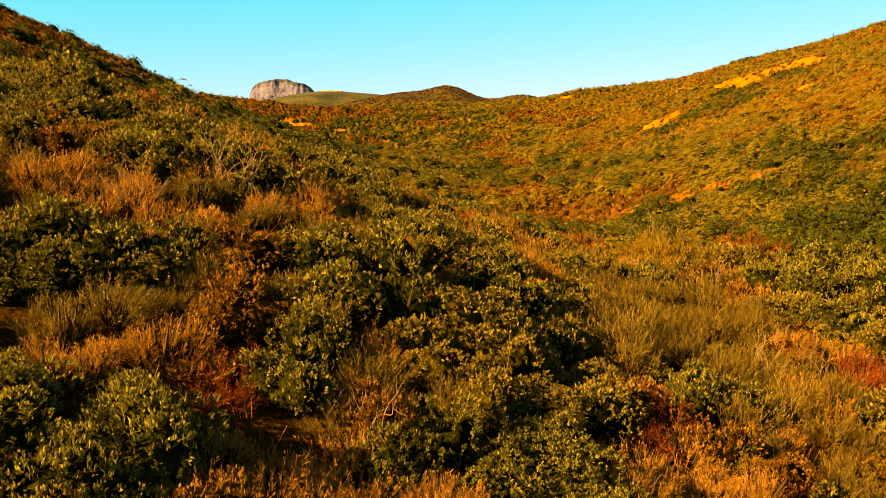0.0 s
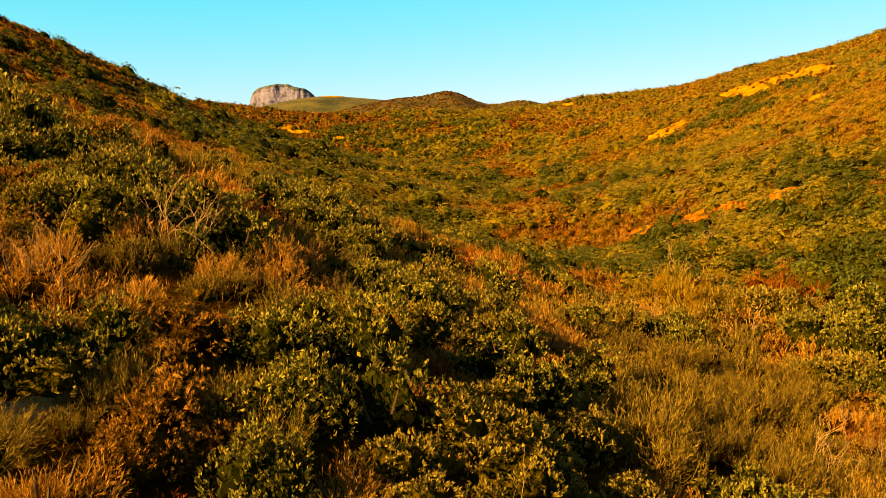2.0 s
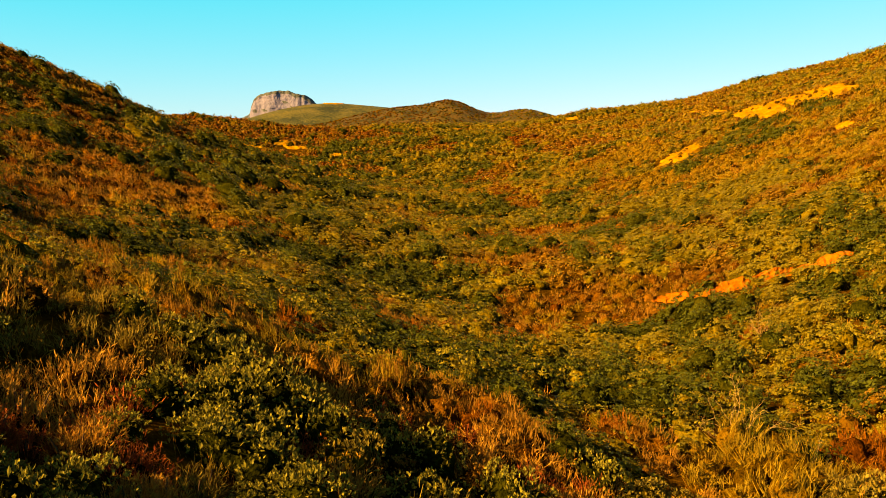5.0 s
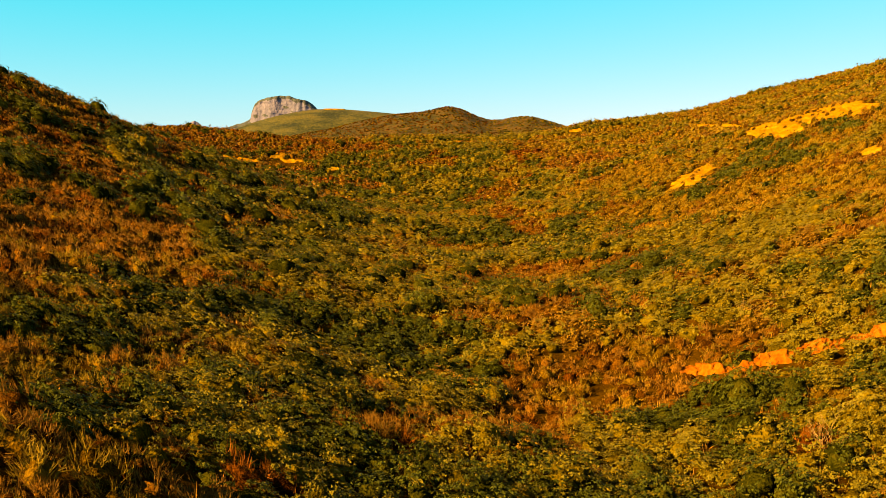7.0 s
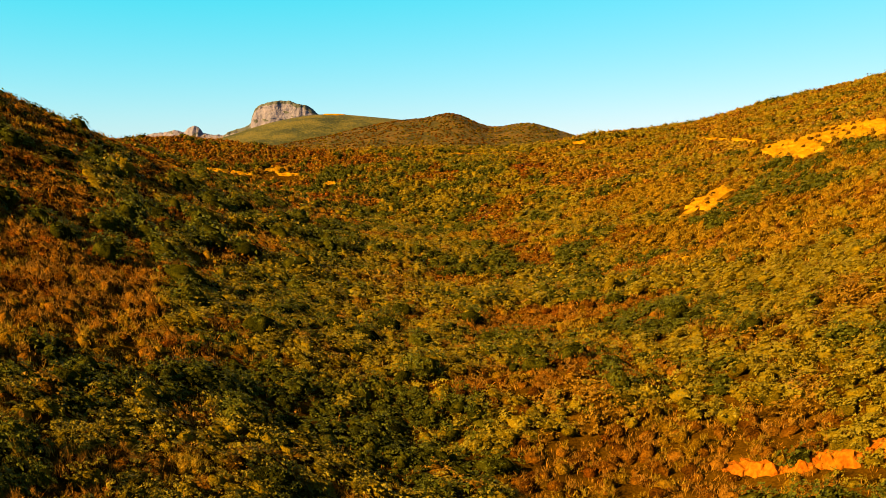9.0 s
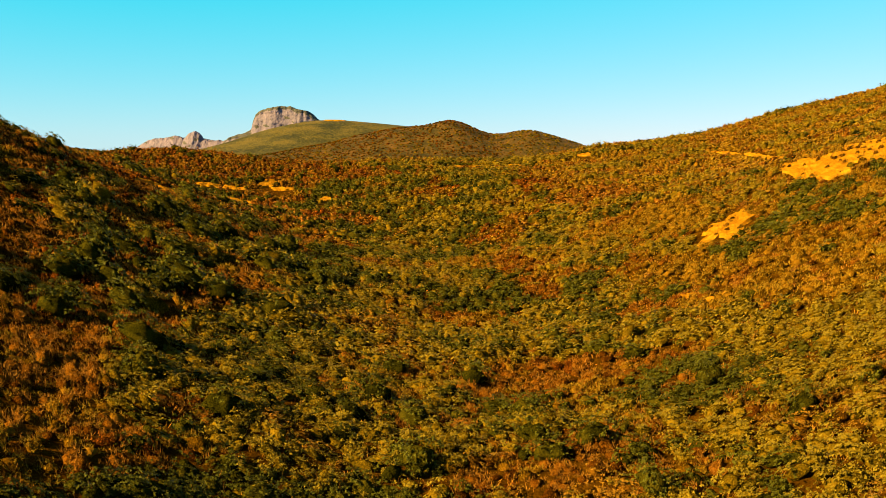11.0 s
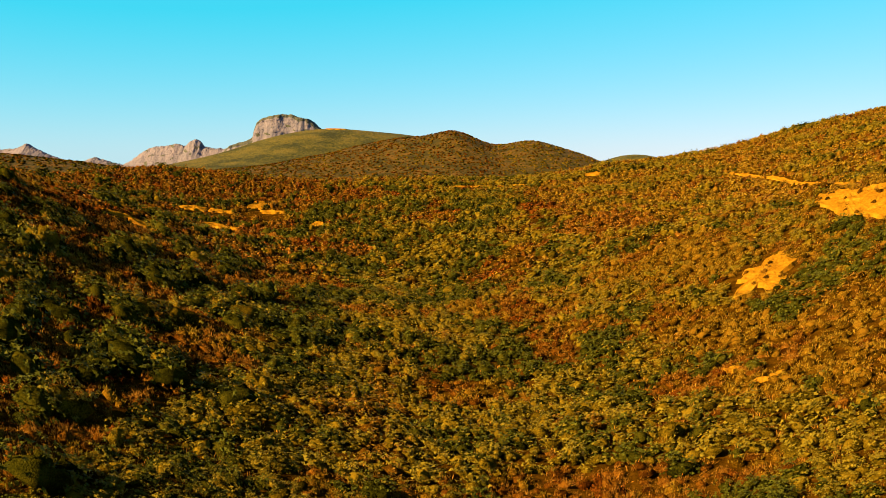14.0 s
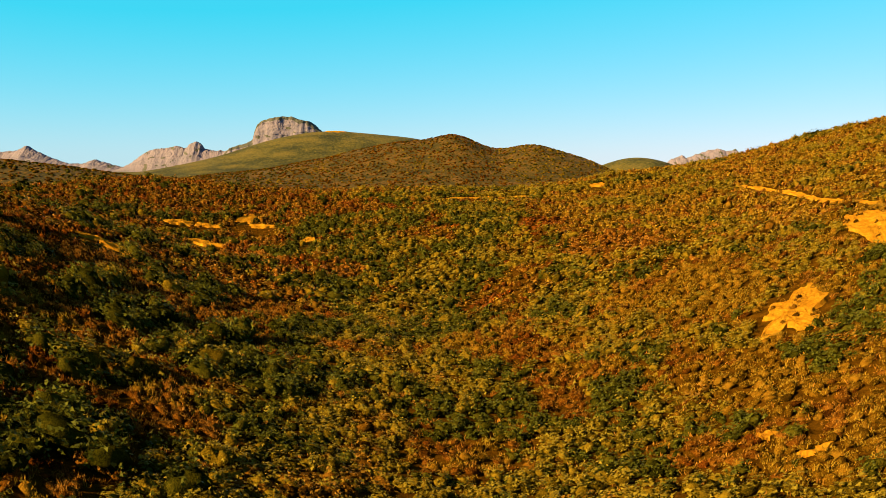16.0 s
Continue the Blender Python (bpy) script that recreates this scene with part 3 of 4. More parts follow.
def crown_mesh(name, crown_parts, kind, shells):
    """The leaves of one or more crowns round their dense, shade-coloured insides."""
    quads = np.concatenate(crown_parts).reshape(-1, 3)
    verts, faces, base = [quads], [np.arange(len(quads)).reshape(-1, 4)], len(quads)
    for v, f in shells:
        verts.append(v)
        faces.append(f + base)
        base += len(v)
    inside = sum(len(f) for f in faces[1:])
    which = np.repeat((0, 1), (len(faces[0]), inside))
    me = mesh_object(name, np.concatenate(verts), np.concatenate(faces), [KINDS[kind][3], M_SHADED[kind]], which)
    me.polygons.foreach_set("use_smooth", which.astype(bool))
    return me


def quads_mesh(name, quads, mat):
    quads = np.asarray(quads)
    return mesh_object(name, quads.reshape(-1, 3), np.arange(len(quads) * 4).reshape(-1, 4), [mat])


def tube(path, radii, sides=4):
    """Vertices and faces of a tapered tube along a path."""
    verts, faces = [], []
    for i, (p, r) in enumerate(zip(path, radii)):
        d = (path[min(i + 1, len(path) - 1)] - path[max(i - 1, 0)]).normalized()
        a = d.orthogonal().normalized()
        b = d.cross(a)
        for k in range(sides):
            t = 2 * math.pi * k / sides
            verts.append(p + (a * math.cos(t) + b * math.sin(t)) * r)
    for i in range(len(path) - 1):
        for k in range(sides):
            faces.append((i * sides + k, i * sides + (k + 1) % sides, (i + 1) * sides + (k + 1) % sides, (i + 1) * sides + k))
    return verts, faces


def branches(name, mat, stems, reach, thick, forks, levels=2):
    """Forked branches that rise from one base."""
    verts, faces = [], []

    def grow(p, d, length, r, level):
        path, q = [p], p
        for _ in range(3):
            d = (d + Vector(rng.normal(size=3)) * 0.22).normalized()
            q = q + d * length / 3
            path.append(q)
        v, f = tube(path, [r, r * 0.8, r * 0.62, r * 0.4], 4)
        base = len(verts)
        verts.extend(v)
        faces.extend(tuple(i + base for i in g) for g in f)
        if level:
            for start in (path[2], path[3], path[3])[: forks + 1]:
                grow(start, (d + Vector(rng.normal(size=3)) * 0.55 + Vector((0, 0, 0.15))).normalized(), length * rng.uniform(0.5, 0.8), r * 0.5, level - 1)

    for _ in range(stems):
        a = rng.uniform(0, 2 * math.pi)
        out = rng.uniform(0.25, 0.9)
        grow(Vector((0.06 * math.cos(a), 0.06 * math.sin(a), -0.05)), Vector((math.cos(a) * out, math.sin(a) * out, 1)).normalized(), reach * rng.uniform(0.6, 1.1), thick, levels)
    return mesh_object(name, verts, np.array(faces), [mat])


def trunk_mesh(name):
    """One crooked trunk that forks low down."""
    verts, faces = [], []
    for k in range(3):
        a = 2.1 * k + rng.uniform(0, 1)
        lean = Vector((math.cos(a), math.sin(a), 0)) * (0.35 if k else 0.1)
        path = [Vector((0, 0, -0.1)), Vector((0, 0, 0.1)) + lean * 0.2, Vector((0, 0, 0.38)) + lean * 0.8, Vector((0, 0, 0.7)) + lean * rng.uniform(1.0, 1.4)]
        v, f = tube(path, [0.05, 0.042, 0.028, 0.012], 4)
        base = len(verts)
        verts.extend(v)
        faces.extend(tuple(i + base for i in g) for g in f)
    return mesh_object(name, verts, np.array(faces), [M_STEM])


KINDS = {
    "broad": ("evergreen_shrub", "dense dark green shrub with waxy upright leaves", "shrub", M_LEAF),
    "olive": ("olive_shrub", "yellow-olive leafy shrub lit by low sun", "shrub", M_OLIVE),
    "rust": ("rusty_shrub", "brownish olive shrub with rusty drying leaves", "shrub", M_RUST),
    "dry": ("dry_brush", "dry orange-brown brush with stiff upright stems", "dry brush", M_DRY),
    "twig": ("twiggy_shrub", "yellow-green twiggy shrub with fine upright stems", "shrub", M_TWIG),
    "red": ("dead_bush", "rounded dead bush of fine red-brown twigs", "dead bush", M_RED),
}


def crown(kind, level):
    """Crowns of radius 1 at three levels of detail, 0 the finest."""
    leafy = kind in ("broad", "olive", "rust")
    grid = ((14, 6), (12, 5), (9, 4))[level] + (0.84 if leafy else 0.5,)
    if leafy:
        n, k, l, w, m, q = ((340, 8, 0.070, 0.030, 180, 0.09), (170, 7, 0.085, 0.040, 90, 0.12), (120, 5, 0.095, 0.052, 60, 0.13))[level]
        return leafy_crown(n, k, l, w, m, q, grid)
    n, k, l, w, m, q = ((130, 15, 0.105, 0.0105, 140, 0.12), (95, 11, 0.13, 0.015, 90, 0.14), (34, 5, 0.17, 0.028, 40, 0.15))[level]
    if kind == "dry":
        return stem_crown(int(n * 1.25), k, 0.72, 0.95, l * 0.85, w * 0.9, m, q, grid)
    if kind == "twig":
        return stem_crown(int(n * 1.2), k, 0.95, 0.9, l, w * 0.95, m, q, grid)
    return stem_crown(int(n * 1.3), k, 0.8, 1.5, l * 0.9, w, m, q, grid)


CROWNS = {(kind, level): [crown(kind, level) for _ in range((4, 4, 6)[level])] for kind in KINDS for level in range(3)}


def fbm(x, y, s, seed):
    return noise.noise((x / s, y / s, seed)) + 0.5 * noise.noise((2 * x / s, 2 * y / s, seed + 3.3))


# stands of one kind: east, north, radius
THICKETS = [
    (19.3, 41.6, 3.5), (17, 36, 2.5), (25, 60, 4), (28.5, 70, 4), (-14.5, 31.5, 2), (24, 46, 4), (20, 53, 4), (27, 55, 4), (18, 39, 3), (30, 62, 4),
    (-13.2, 28.8, 1.4), (-4.8, 38.7, 1.7), (-9.1, 26.8, 1.6), (-2.3, 21.2, 1.3), (-4, 17.4, 1.3), (-7.7, 19.3, 1.2), (-8.5, 18.2, 0.9),
    (-5.6, 12.8, 1.5), (1.3, 27, 1.7), (2.3, 21, 1.9), (2.6, 18.6, 1.5), (0.2, 20.5, 1.1), (-2.6, 17.5, 0.7), (21.5, 48.1, 3.4),
    (1.5, 15.3, 1.3), (-0.5, 15.6, 0.7), (-5.2, 27, 1.2), (-0.4, 27.9, 1.4), (5.7, 41.2, 1.6), (-18.3, 66.7, 3.3), (-7, 73.8, 2),
    (-19.1, 80, 2.3), (-11.9, 54.9, 2.4), (-9.6, 65.7, 2.3), (-3.4, 58.5, 2.1), (2, 83.1, 3.1), (4.9, 66.3, 2.6), (16.8, 70.2, 2.3), (16, 77.4, 1.6), (18.2, 76.3, 1.4), (20.3, 75.6, 1.4),
]
SLOPE_THICKETS = [
    (-54.7, 179.2, 4.7), (-59, 232.6, 5.5), (-49.1, 126.5, 3.6), (-38.9, 136.2, 3), (-38.8, 106, 1.7), (-59.8, 200.3, 4.4), (-48.2, 193.2, 3.3),
    (-42.6, 221.7, 5.8), (-39.8, 190.6, 4.7), (-34.4, 167.4, 3.8), (-29.7, 149.3, 4.2), (-28, 187.8, 6), (-18, 180.6, 5.5), (-20, 142.6, 2.8),
    (49.6, 182.1, 6), (29.7, 163, 2.7), (6.6, 189.2, 2.1), (0.4, 228.5, 5.9), (36.3, 242.1, 5.4), (-65.4, 262.1, 5), (42.7, 174.8, 4.1),
    (60.2, 191.9, 4), (64.5, 189.5, 3.5), (52, 186, 3.5), (72.8, 187, 3.5), (75, 197, 2.4), (56, 186, 3.5), (63, 203, 3), (56, 180, 5), (59, 175, 5),
]
DRY_STANDS = [
    (-7.1, 22.4, 0.9), (-7.9, 21.1, 0.9), (-3.9, 25.4, 0.7), (-5.6, 16.5, 0.6), (-6.5, 15.6, 0.4), (-3.6, 13.8, 0.9), (-2.5, 14.3, 1.0),
    (-1.2, 19.4, 0.6), (3.8, 29.8, 1.2), (-4.9, 15.5, 0.5), (-1.2, 13.8, 0.8), (2.8, 40.5, 1), (5.6, 19.3, 0.7), (-8.1, 16.8, 0.6),
    (-0.1, 22.5, 0.6), (-4.2, 74.8, 1.4), (-10, 54.2, 0.7), (-8.6, 52.8, 0.8), (-13.3, 81.2, 1.5), (-13.3, 72, 1.5), (-17, 103.9, 2.1),
    (-27.3, 104.2, 3.8), (20.5, 85.9, 2.3), (-34.6, 105.7, 3.4), (-25.8, 80, 2), (-37.2, 238.4, 5.3), (-22.7, 157.6, 3.9), (-28.4, 221, 5.7),
    (-14, 202.5, 3.3), (-55.2, 216.2, 5.8), (15.5, 178.7, 3.4), (-24.2, 284.2, 6.7), (38.5, 277.8, 11.8),
]
TWIG_STANDS = [
    (11.1, 43.6, 2.3), (8.7, 31.4, 2.3), (5.9, 24.7, 1.2), (8.2, 20.3, 1.2), (9.2, 20, 1.2), (11, 26, 1.3), (8.8, 26.5, 1.3),
    (3.5, 24.6, 0.8), (41.6, 212.8, 9.1), (36.4, 172.7, 5.3), (33, 146.4, 4.6),
]
DEAD_STANDS = [
    (15.7, 43.4, 1.2), (13.3, 26.5, 0.8), (-1.4, 23.8, 0.5), (-3.7, 15.6, 0.4), (5.1, 20.5, 0.6), (-1.6, 62.6, 0.9), (8.9, 85.5, 1.1),
    (18.2, 65.7, 1.2), (-5.3, 52, 0.8), (-63.8, 219.6, 6), (25.3, 314.3, 6.1), (-32.6, 286.6, 5.5),
]
# what stands where in the foreground: kind, east, north, radius
NEAR_STANDS = [
    ("broad", -5.6, 13.4, 1.58), ("broad", -8.5, 18.1, 1.04), ("broad", -13.4, 29.3, 1.48), ("broad", -2.4, 22.3, 1.44), ("broad", 2, 36.2, 1.4), ("broad", -4.9, 34.2, 1.77),
    ("broad", -7.8, 27.6, 0.99), ("broad", -2.3, 18.4, 0.549), ("broad", -0.7, 15.7, 0.864), ("broad", 2.1, 16, 1.49), ("broad", 6.1, 22.2, 0.828), ("broad", 21.7, 48.5, 3.76),
    ("broad", 18.5, 38.7, 1.67), ("broad", 15, 32.1, 1.62), ("broad", 5.3, 34.4, 0.9), ("broad", -8, 19.8, 0.738), ("broad", -3.1, 33.3, 1.29),
    ("rust", -4.3, 18, 1.33), ("olive", 0.5, 19.9, 1.44), ("olive", 3.1, 22.1, 1.47), ("broad", 15.4, 37.4, 2.1), ("broad", 19.5, 35.2, 2.2), ("broad", 18.4, 42.5, 2.0), ("broad", 22, 41, 2.6), ("olive", 13.9, 41, 1.3), ("broad", 26.5, 54, 3.5), ("broad", 19, 55, 2.4), ("olive", 23, 57, 2.2), ("olive", 1.8, 18.7, 1.38), ("rust", -4.6, 21.5, 0.85),
    ("dry", -7.9, 22.1, 1.48), ("dry", -9.5, 22.8, 0.882), ("dry", -4.2, 28.2, 1.15), ("dry", -5.5, 16.4, 0.798), ("dry", -6.1, 15.3, 0.91), ("dry", -2.5, 14.5, 1.12),
    ("dry", -3.7, 14, 0.826), ("dry", -1.7, 19.5, 0.63), ("dry", -1.1, 18.2, 0.63), ("dry", 3.6, 30.1, 1.51), ("dry", 13.1, 29.2, 0.8), ("dry", 8.7, 21.3, 0.65),
    ("dry", -0.6, 14.3, 0.7), ("dry", -3.7, 15.6, 0.63), ("dry", 2.6, 41.4, 1.68), ("red", 16.2, 44.8, 1.93), ("red", 13.4, 26.9, 1.11), ("red", -3.4, 18.3, 0.63),
    ("red", -4.1, 16.3, 0.63), ("twig", 10.1, 37.4, 1.7), ("twig", 10.4, 30.8, 1.6), ("twig", 7.2, 28, 1.51), ("twig", 10.2, 26, 1.15), ("olive", 12.6, 33.2, 1.2), ("olive", 12, 23.6, 1.1), ("broad", 8, 33.8, 0.9), ("twig", 4.8, 26.6, 0.97),
    ("twig", 9.3, 20.8, 1.38), ("twig", 7.8, 24.6, 1.02),
]
STANDS = [("broad", THICKETS + SLOPE_THICKETS), ("dry", DRY_STANDS), ("twig", TWIG_STANDS), ("red", DEAD_STANDS)]


def near_stand(x, y):
    best, found = 1.0, None
    for kind, cx, cy, rad in NEAR_STANDS:
        d = math.hypot((x - cx) / rad, (y - cy) / rad / 1.3)
        if d < best:
            best, found = d, kind
    return found


def stand_at(x, y):
    for kind, stands in STANDS[::-1]:
        for cx, cy, rad in stands:
            if abs(x - cx) < rad and abs(y - cy) < rad * 1.4 and ((x - cx) / rad) ** 2 + ((y - cy) / rad / 1.4) ** 2 < 1:
                return kind
    return None


def choose(x, y):
    """Which kind grows in the low cover at a place, and how large."""
    r, q = rng.uniform(), rng.uniform()
    size = rng.uniform(0.7, 1.3)
    left, right = float(smooth(-14, -45, x)), float(smooth(14, 45, x))
    deep = float(smooth(38, 60, y))
    near = near_stand(x, y) if y < 60 else None
    if near:
        return near, size * (0.95 if near in ("broad", "olive", "rust") else 1.0)
    kind = stand_at(x, y)
    if kind and q < 0.85:
        if kind == "broad" and x > 14 and 34 < y < 80:
            return "broad", size * 0.72
        if kind == "broad":
            return ("broad" if r < 0.72 + 0.18 * max(deep, x > 13) else "olive" if r < 0.9 else "rust"), size * (1.0 - 0.15 * deep)
        return kind, size * (1.05 - 0.2 * deep)
    a, b = fbm(x, y, 22, 1.0), fbm(x, y, 6, 8.0)
    green = 0.50 + 0.10 * deep + (0.45 + 0.35 * deep) * a + (0.65 - 0.3 * deep) * b - 0.58 * left * deep - 0.30 * right * deep + 0.09 * deep * (1 - left) * (1 - right) - 0.16 * (1 - deep) - 0.3 * float(smooth(-9, -16, x)) * (62 < y < 110) + (0.55 - 0.25 * deep) * (r - 0.5)
    basin = float(-100 < x < -12 and 255 < y < 352)
    green += 0.4 * basin + 0.22 * (8 < x < 32 and 44 < y < 78) + 0.15 * (-24 < x < -10 and 85 < y < 160) - 0.55 * (x < -24 and 95 < y < 250)
    if green > 0.5:
        hue = (0.5 + 0.4 * deep) * fbm(x, y, 9 + 5 * deep, 15.0) + (0.9 - 0.4 * deep) * q + 0.2 * deep + 0.25 * right
        return ("broad" if hue < 0.44 - 0.12 * deep + 0.25 * basin else "olive" if hue < 0.78 + 0.17 * deep + 0.2 * right - 0.3 * left else "rust"), size * (0.88 + 0.02 * deep)
    warm = fbm(x, y, 9, 21.0) + 0.40 * right - 0.35 * left + 0.9 * (q - 0.5)
    if y > 230 and x < 30 and not basin and q < 0.62:
        return ("red" if q < 0.3 else "rust"), size * 0.8
    if warm > 0.12:
        return "twig", size * (0.9 - 0.12 * deep)
    if warm < -0.62:
        return "red", size * (0.8 - 0.1 * deep)
    return "dry", size * (0.9 - 0.12 * deep)


def dome(x, y):
    """Radius of a tall rounded shrub at a place beyond the foreground, or none."""
    left, right = float(smooth(-14, -45, x)), float(smooth(14, 45, x))
    kind = stand_at(x, y)
    p = 0.06 + 0.8 * (fbm(x, y, 20, 31.0) + 0.5 * fbm(x, y, 7, 40.0)) + 0.14 * left - 0.25 * right + 0.12 * (-45 < x < -12 and 85 < y < 160) + 0.22 * (-100 < x < -12 and 255 < y < 352)
    p = 0.92 if kind == "broad" else 0.02 if kind else p
    if kind == "broad" and x > 15 and y < 76:
        return rng.uniform(1.1, 1.8) if rng.uniform() < 0.75 else 0
    if x < -20 and 90 < y < 260:
        return (1.5 + 1.9 * rng.uniform() ** 1.5) * (1.15 if kind else 1) if rng.uniform() < p - 0.08 else 0
    grown = 1.35 if kind == "broad" and x < -14 and y > 120 else 1
    return grown * (0.8 + (1.2 if y < 90 else 1.5) * rng.uniform() ** 1.6) * (1 + 0.2 * left - 0.25 * right) if rng.uniform() < p else 0


def places(y0, y1, step, fan):
    """Jittered places over the fan of ground between two distances."""
    out = []
    y = y0
    while y < y1:
        w = fan + 0.60 * y
        x = -w
        while x < w:
            px, py = x + rng.uniform(-0.5, 0.5) * step, y + rng.uniform(-0.5, 0.5) * step
            if not bare_at(px, py) or rng.uniform() < (0.32 if 185 < py < 206 and 40 < px < 54 else 0.2 if 195 < py < 235 and 64 < px < 92 else 0.09):
                out.append((px, py))
            x += step
        y += step
    return out


# the shrubs nearest the way, each a thing of its own
singles = {}
for kind, (name, label, category, mat) in KINDS.items():
    for level in (0, 1):
        singles[kind, level] = []
        for quads, shell in CROWNS[(kind, level)]:
            thing = tagged(new(name), label, category, "scrub on the slope")
            leaf = new("foliage", crown_mesh(name + "_foliage", [quads], kind, [shell]))
            leaf.parent = thing
            wood = new("trunk", trunk_mesh(name + "_trunk"))
            wood.parent = thing
            singles[kind, level].append(thing)
used = {key: 0 for key in singles}
bulk = {}


def put_single(kind, level, x, y, size):
    k = used[kind, level]
    used[kind, level] += 1
    protos = singles[kind, level]
    m = pose(x, y, ground_z(x, y) - 0.06, rng.uniform(-6, 6), rng.uniform(-6, 6), rng.uniform(0, 360)) @ Matrix.Diagonal((size, size, size * rng.uniform(0.85, 1.25), 1))
    if k < len(protos):
        protos[k].matrix_basis = m
    else:
        copy_thing(protos[k % len(protos)], pose(0, 0, 0)).matrix_basis = m


def put_bulk(kind, level, x, y, size):
    made = CROWNS[(kind, level)]
    a = rng.uniform(0, 2 * math.pi)
    c, s = math.cos(a), math.sin(a)
    quads, (shell, faces) = made[rng.integers(len(made))]
    grown, moved = np.array((size, size, size * rng.uniform(0.85, 1.3))), []
    for v in (quads * grown, shell * grown):
        moved.append(np.stack([v[..., 0] * c - v[..., 1] * s + x, v[..., 0] * s + v[..., 1] * c + y, v[..., 2] + ground_z(x, y) - 0.08], -1))
    bulk.setdefault(kind, []).append((moved[0], (moved[1], faces)))


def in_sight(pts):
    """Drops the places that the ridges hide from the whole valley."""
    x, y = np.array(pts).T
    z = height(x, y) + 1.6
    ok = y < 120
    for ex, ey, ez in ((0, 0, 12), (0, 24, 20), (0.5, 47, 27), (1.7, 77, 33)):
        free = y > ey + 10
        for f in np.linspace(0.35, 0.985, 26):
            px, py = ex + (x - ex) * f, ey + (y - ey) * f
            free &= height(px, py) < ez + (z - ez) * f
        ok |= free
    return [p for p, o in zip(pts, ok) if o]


for x, y in sorted(places(7, 42, 1.0, 5), key=lambda p: p[1] + 0.3 * abs(p[0])):
    kind, size = choose(x, y)
    away = math.hypot(x, y)
    if kind in ("broad", "olive"):
        size *= 1.05 if -12 < x < 13 else 1.2
    if y < 19 and away < 22 and used[kind, 0] < 110:
        put_single(kind, 0, x, y, size)
    elif y < 33 and away < 36 and used[kind, 1] < 210:
        put_single(kind, 1, x, y, size)
    else:
        put_bulk(kind, 2, x, y, size)

MASS = {
    "broad": "mass of dark green broadleaf scrub on the slopes", "olive": "mass of yellow-olive leafy scrub on the slopes", "rust": "mass of rusty olive scrub on the slopes",
    "dry": "mass of dry orange brush on the slopes", "twig": "mass of yellow-green twiggy scrub on the slopes", "red": "mass of red-brown dead scrub on the slopes",
}
NAMES = list(KINDS)
for kind, sets in bulk.items():
    tagged(new("scrub_near", crown_mesh("scrub_near", [q for q, _ in sets], kind, [m for _, m in sets])), MASS[kind], "scrub", kind="stuff")

# ---- the closed canopy of the slopes: rounded shrubs grown into one another ----
def tufts(p, nrm, size, loose):
    """Small leaf tufts, a triangle each, that lie along a crown's surface."""
    nrm = unit(nrm + rng.normal(size=p.shape) * loose)
    a = unit(np.cross(nrm, unit(rng.normal(size=p.shape))))
    b = np.cross(nrm, a)
    h = size[:, None] * 0.6
    return np.stack([p - a * h - b * h * 0.5, p + a * h * 0.9 - b * h * 0.3, p + b * h + nrm * h * 0.2], 1)


def stalks(p, d, length, width):
    """Upright pointed stems, a triangle each."""
    side = unit(np.cross(d, unit(rng.normal(size=p.shape)))) * width[:, None] * 0.5
    return np.stack([p - side, p + side, p + d * length[:, None]], 1)


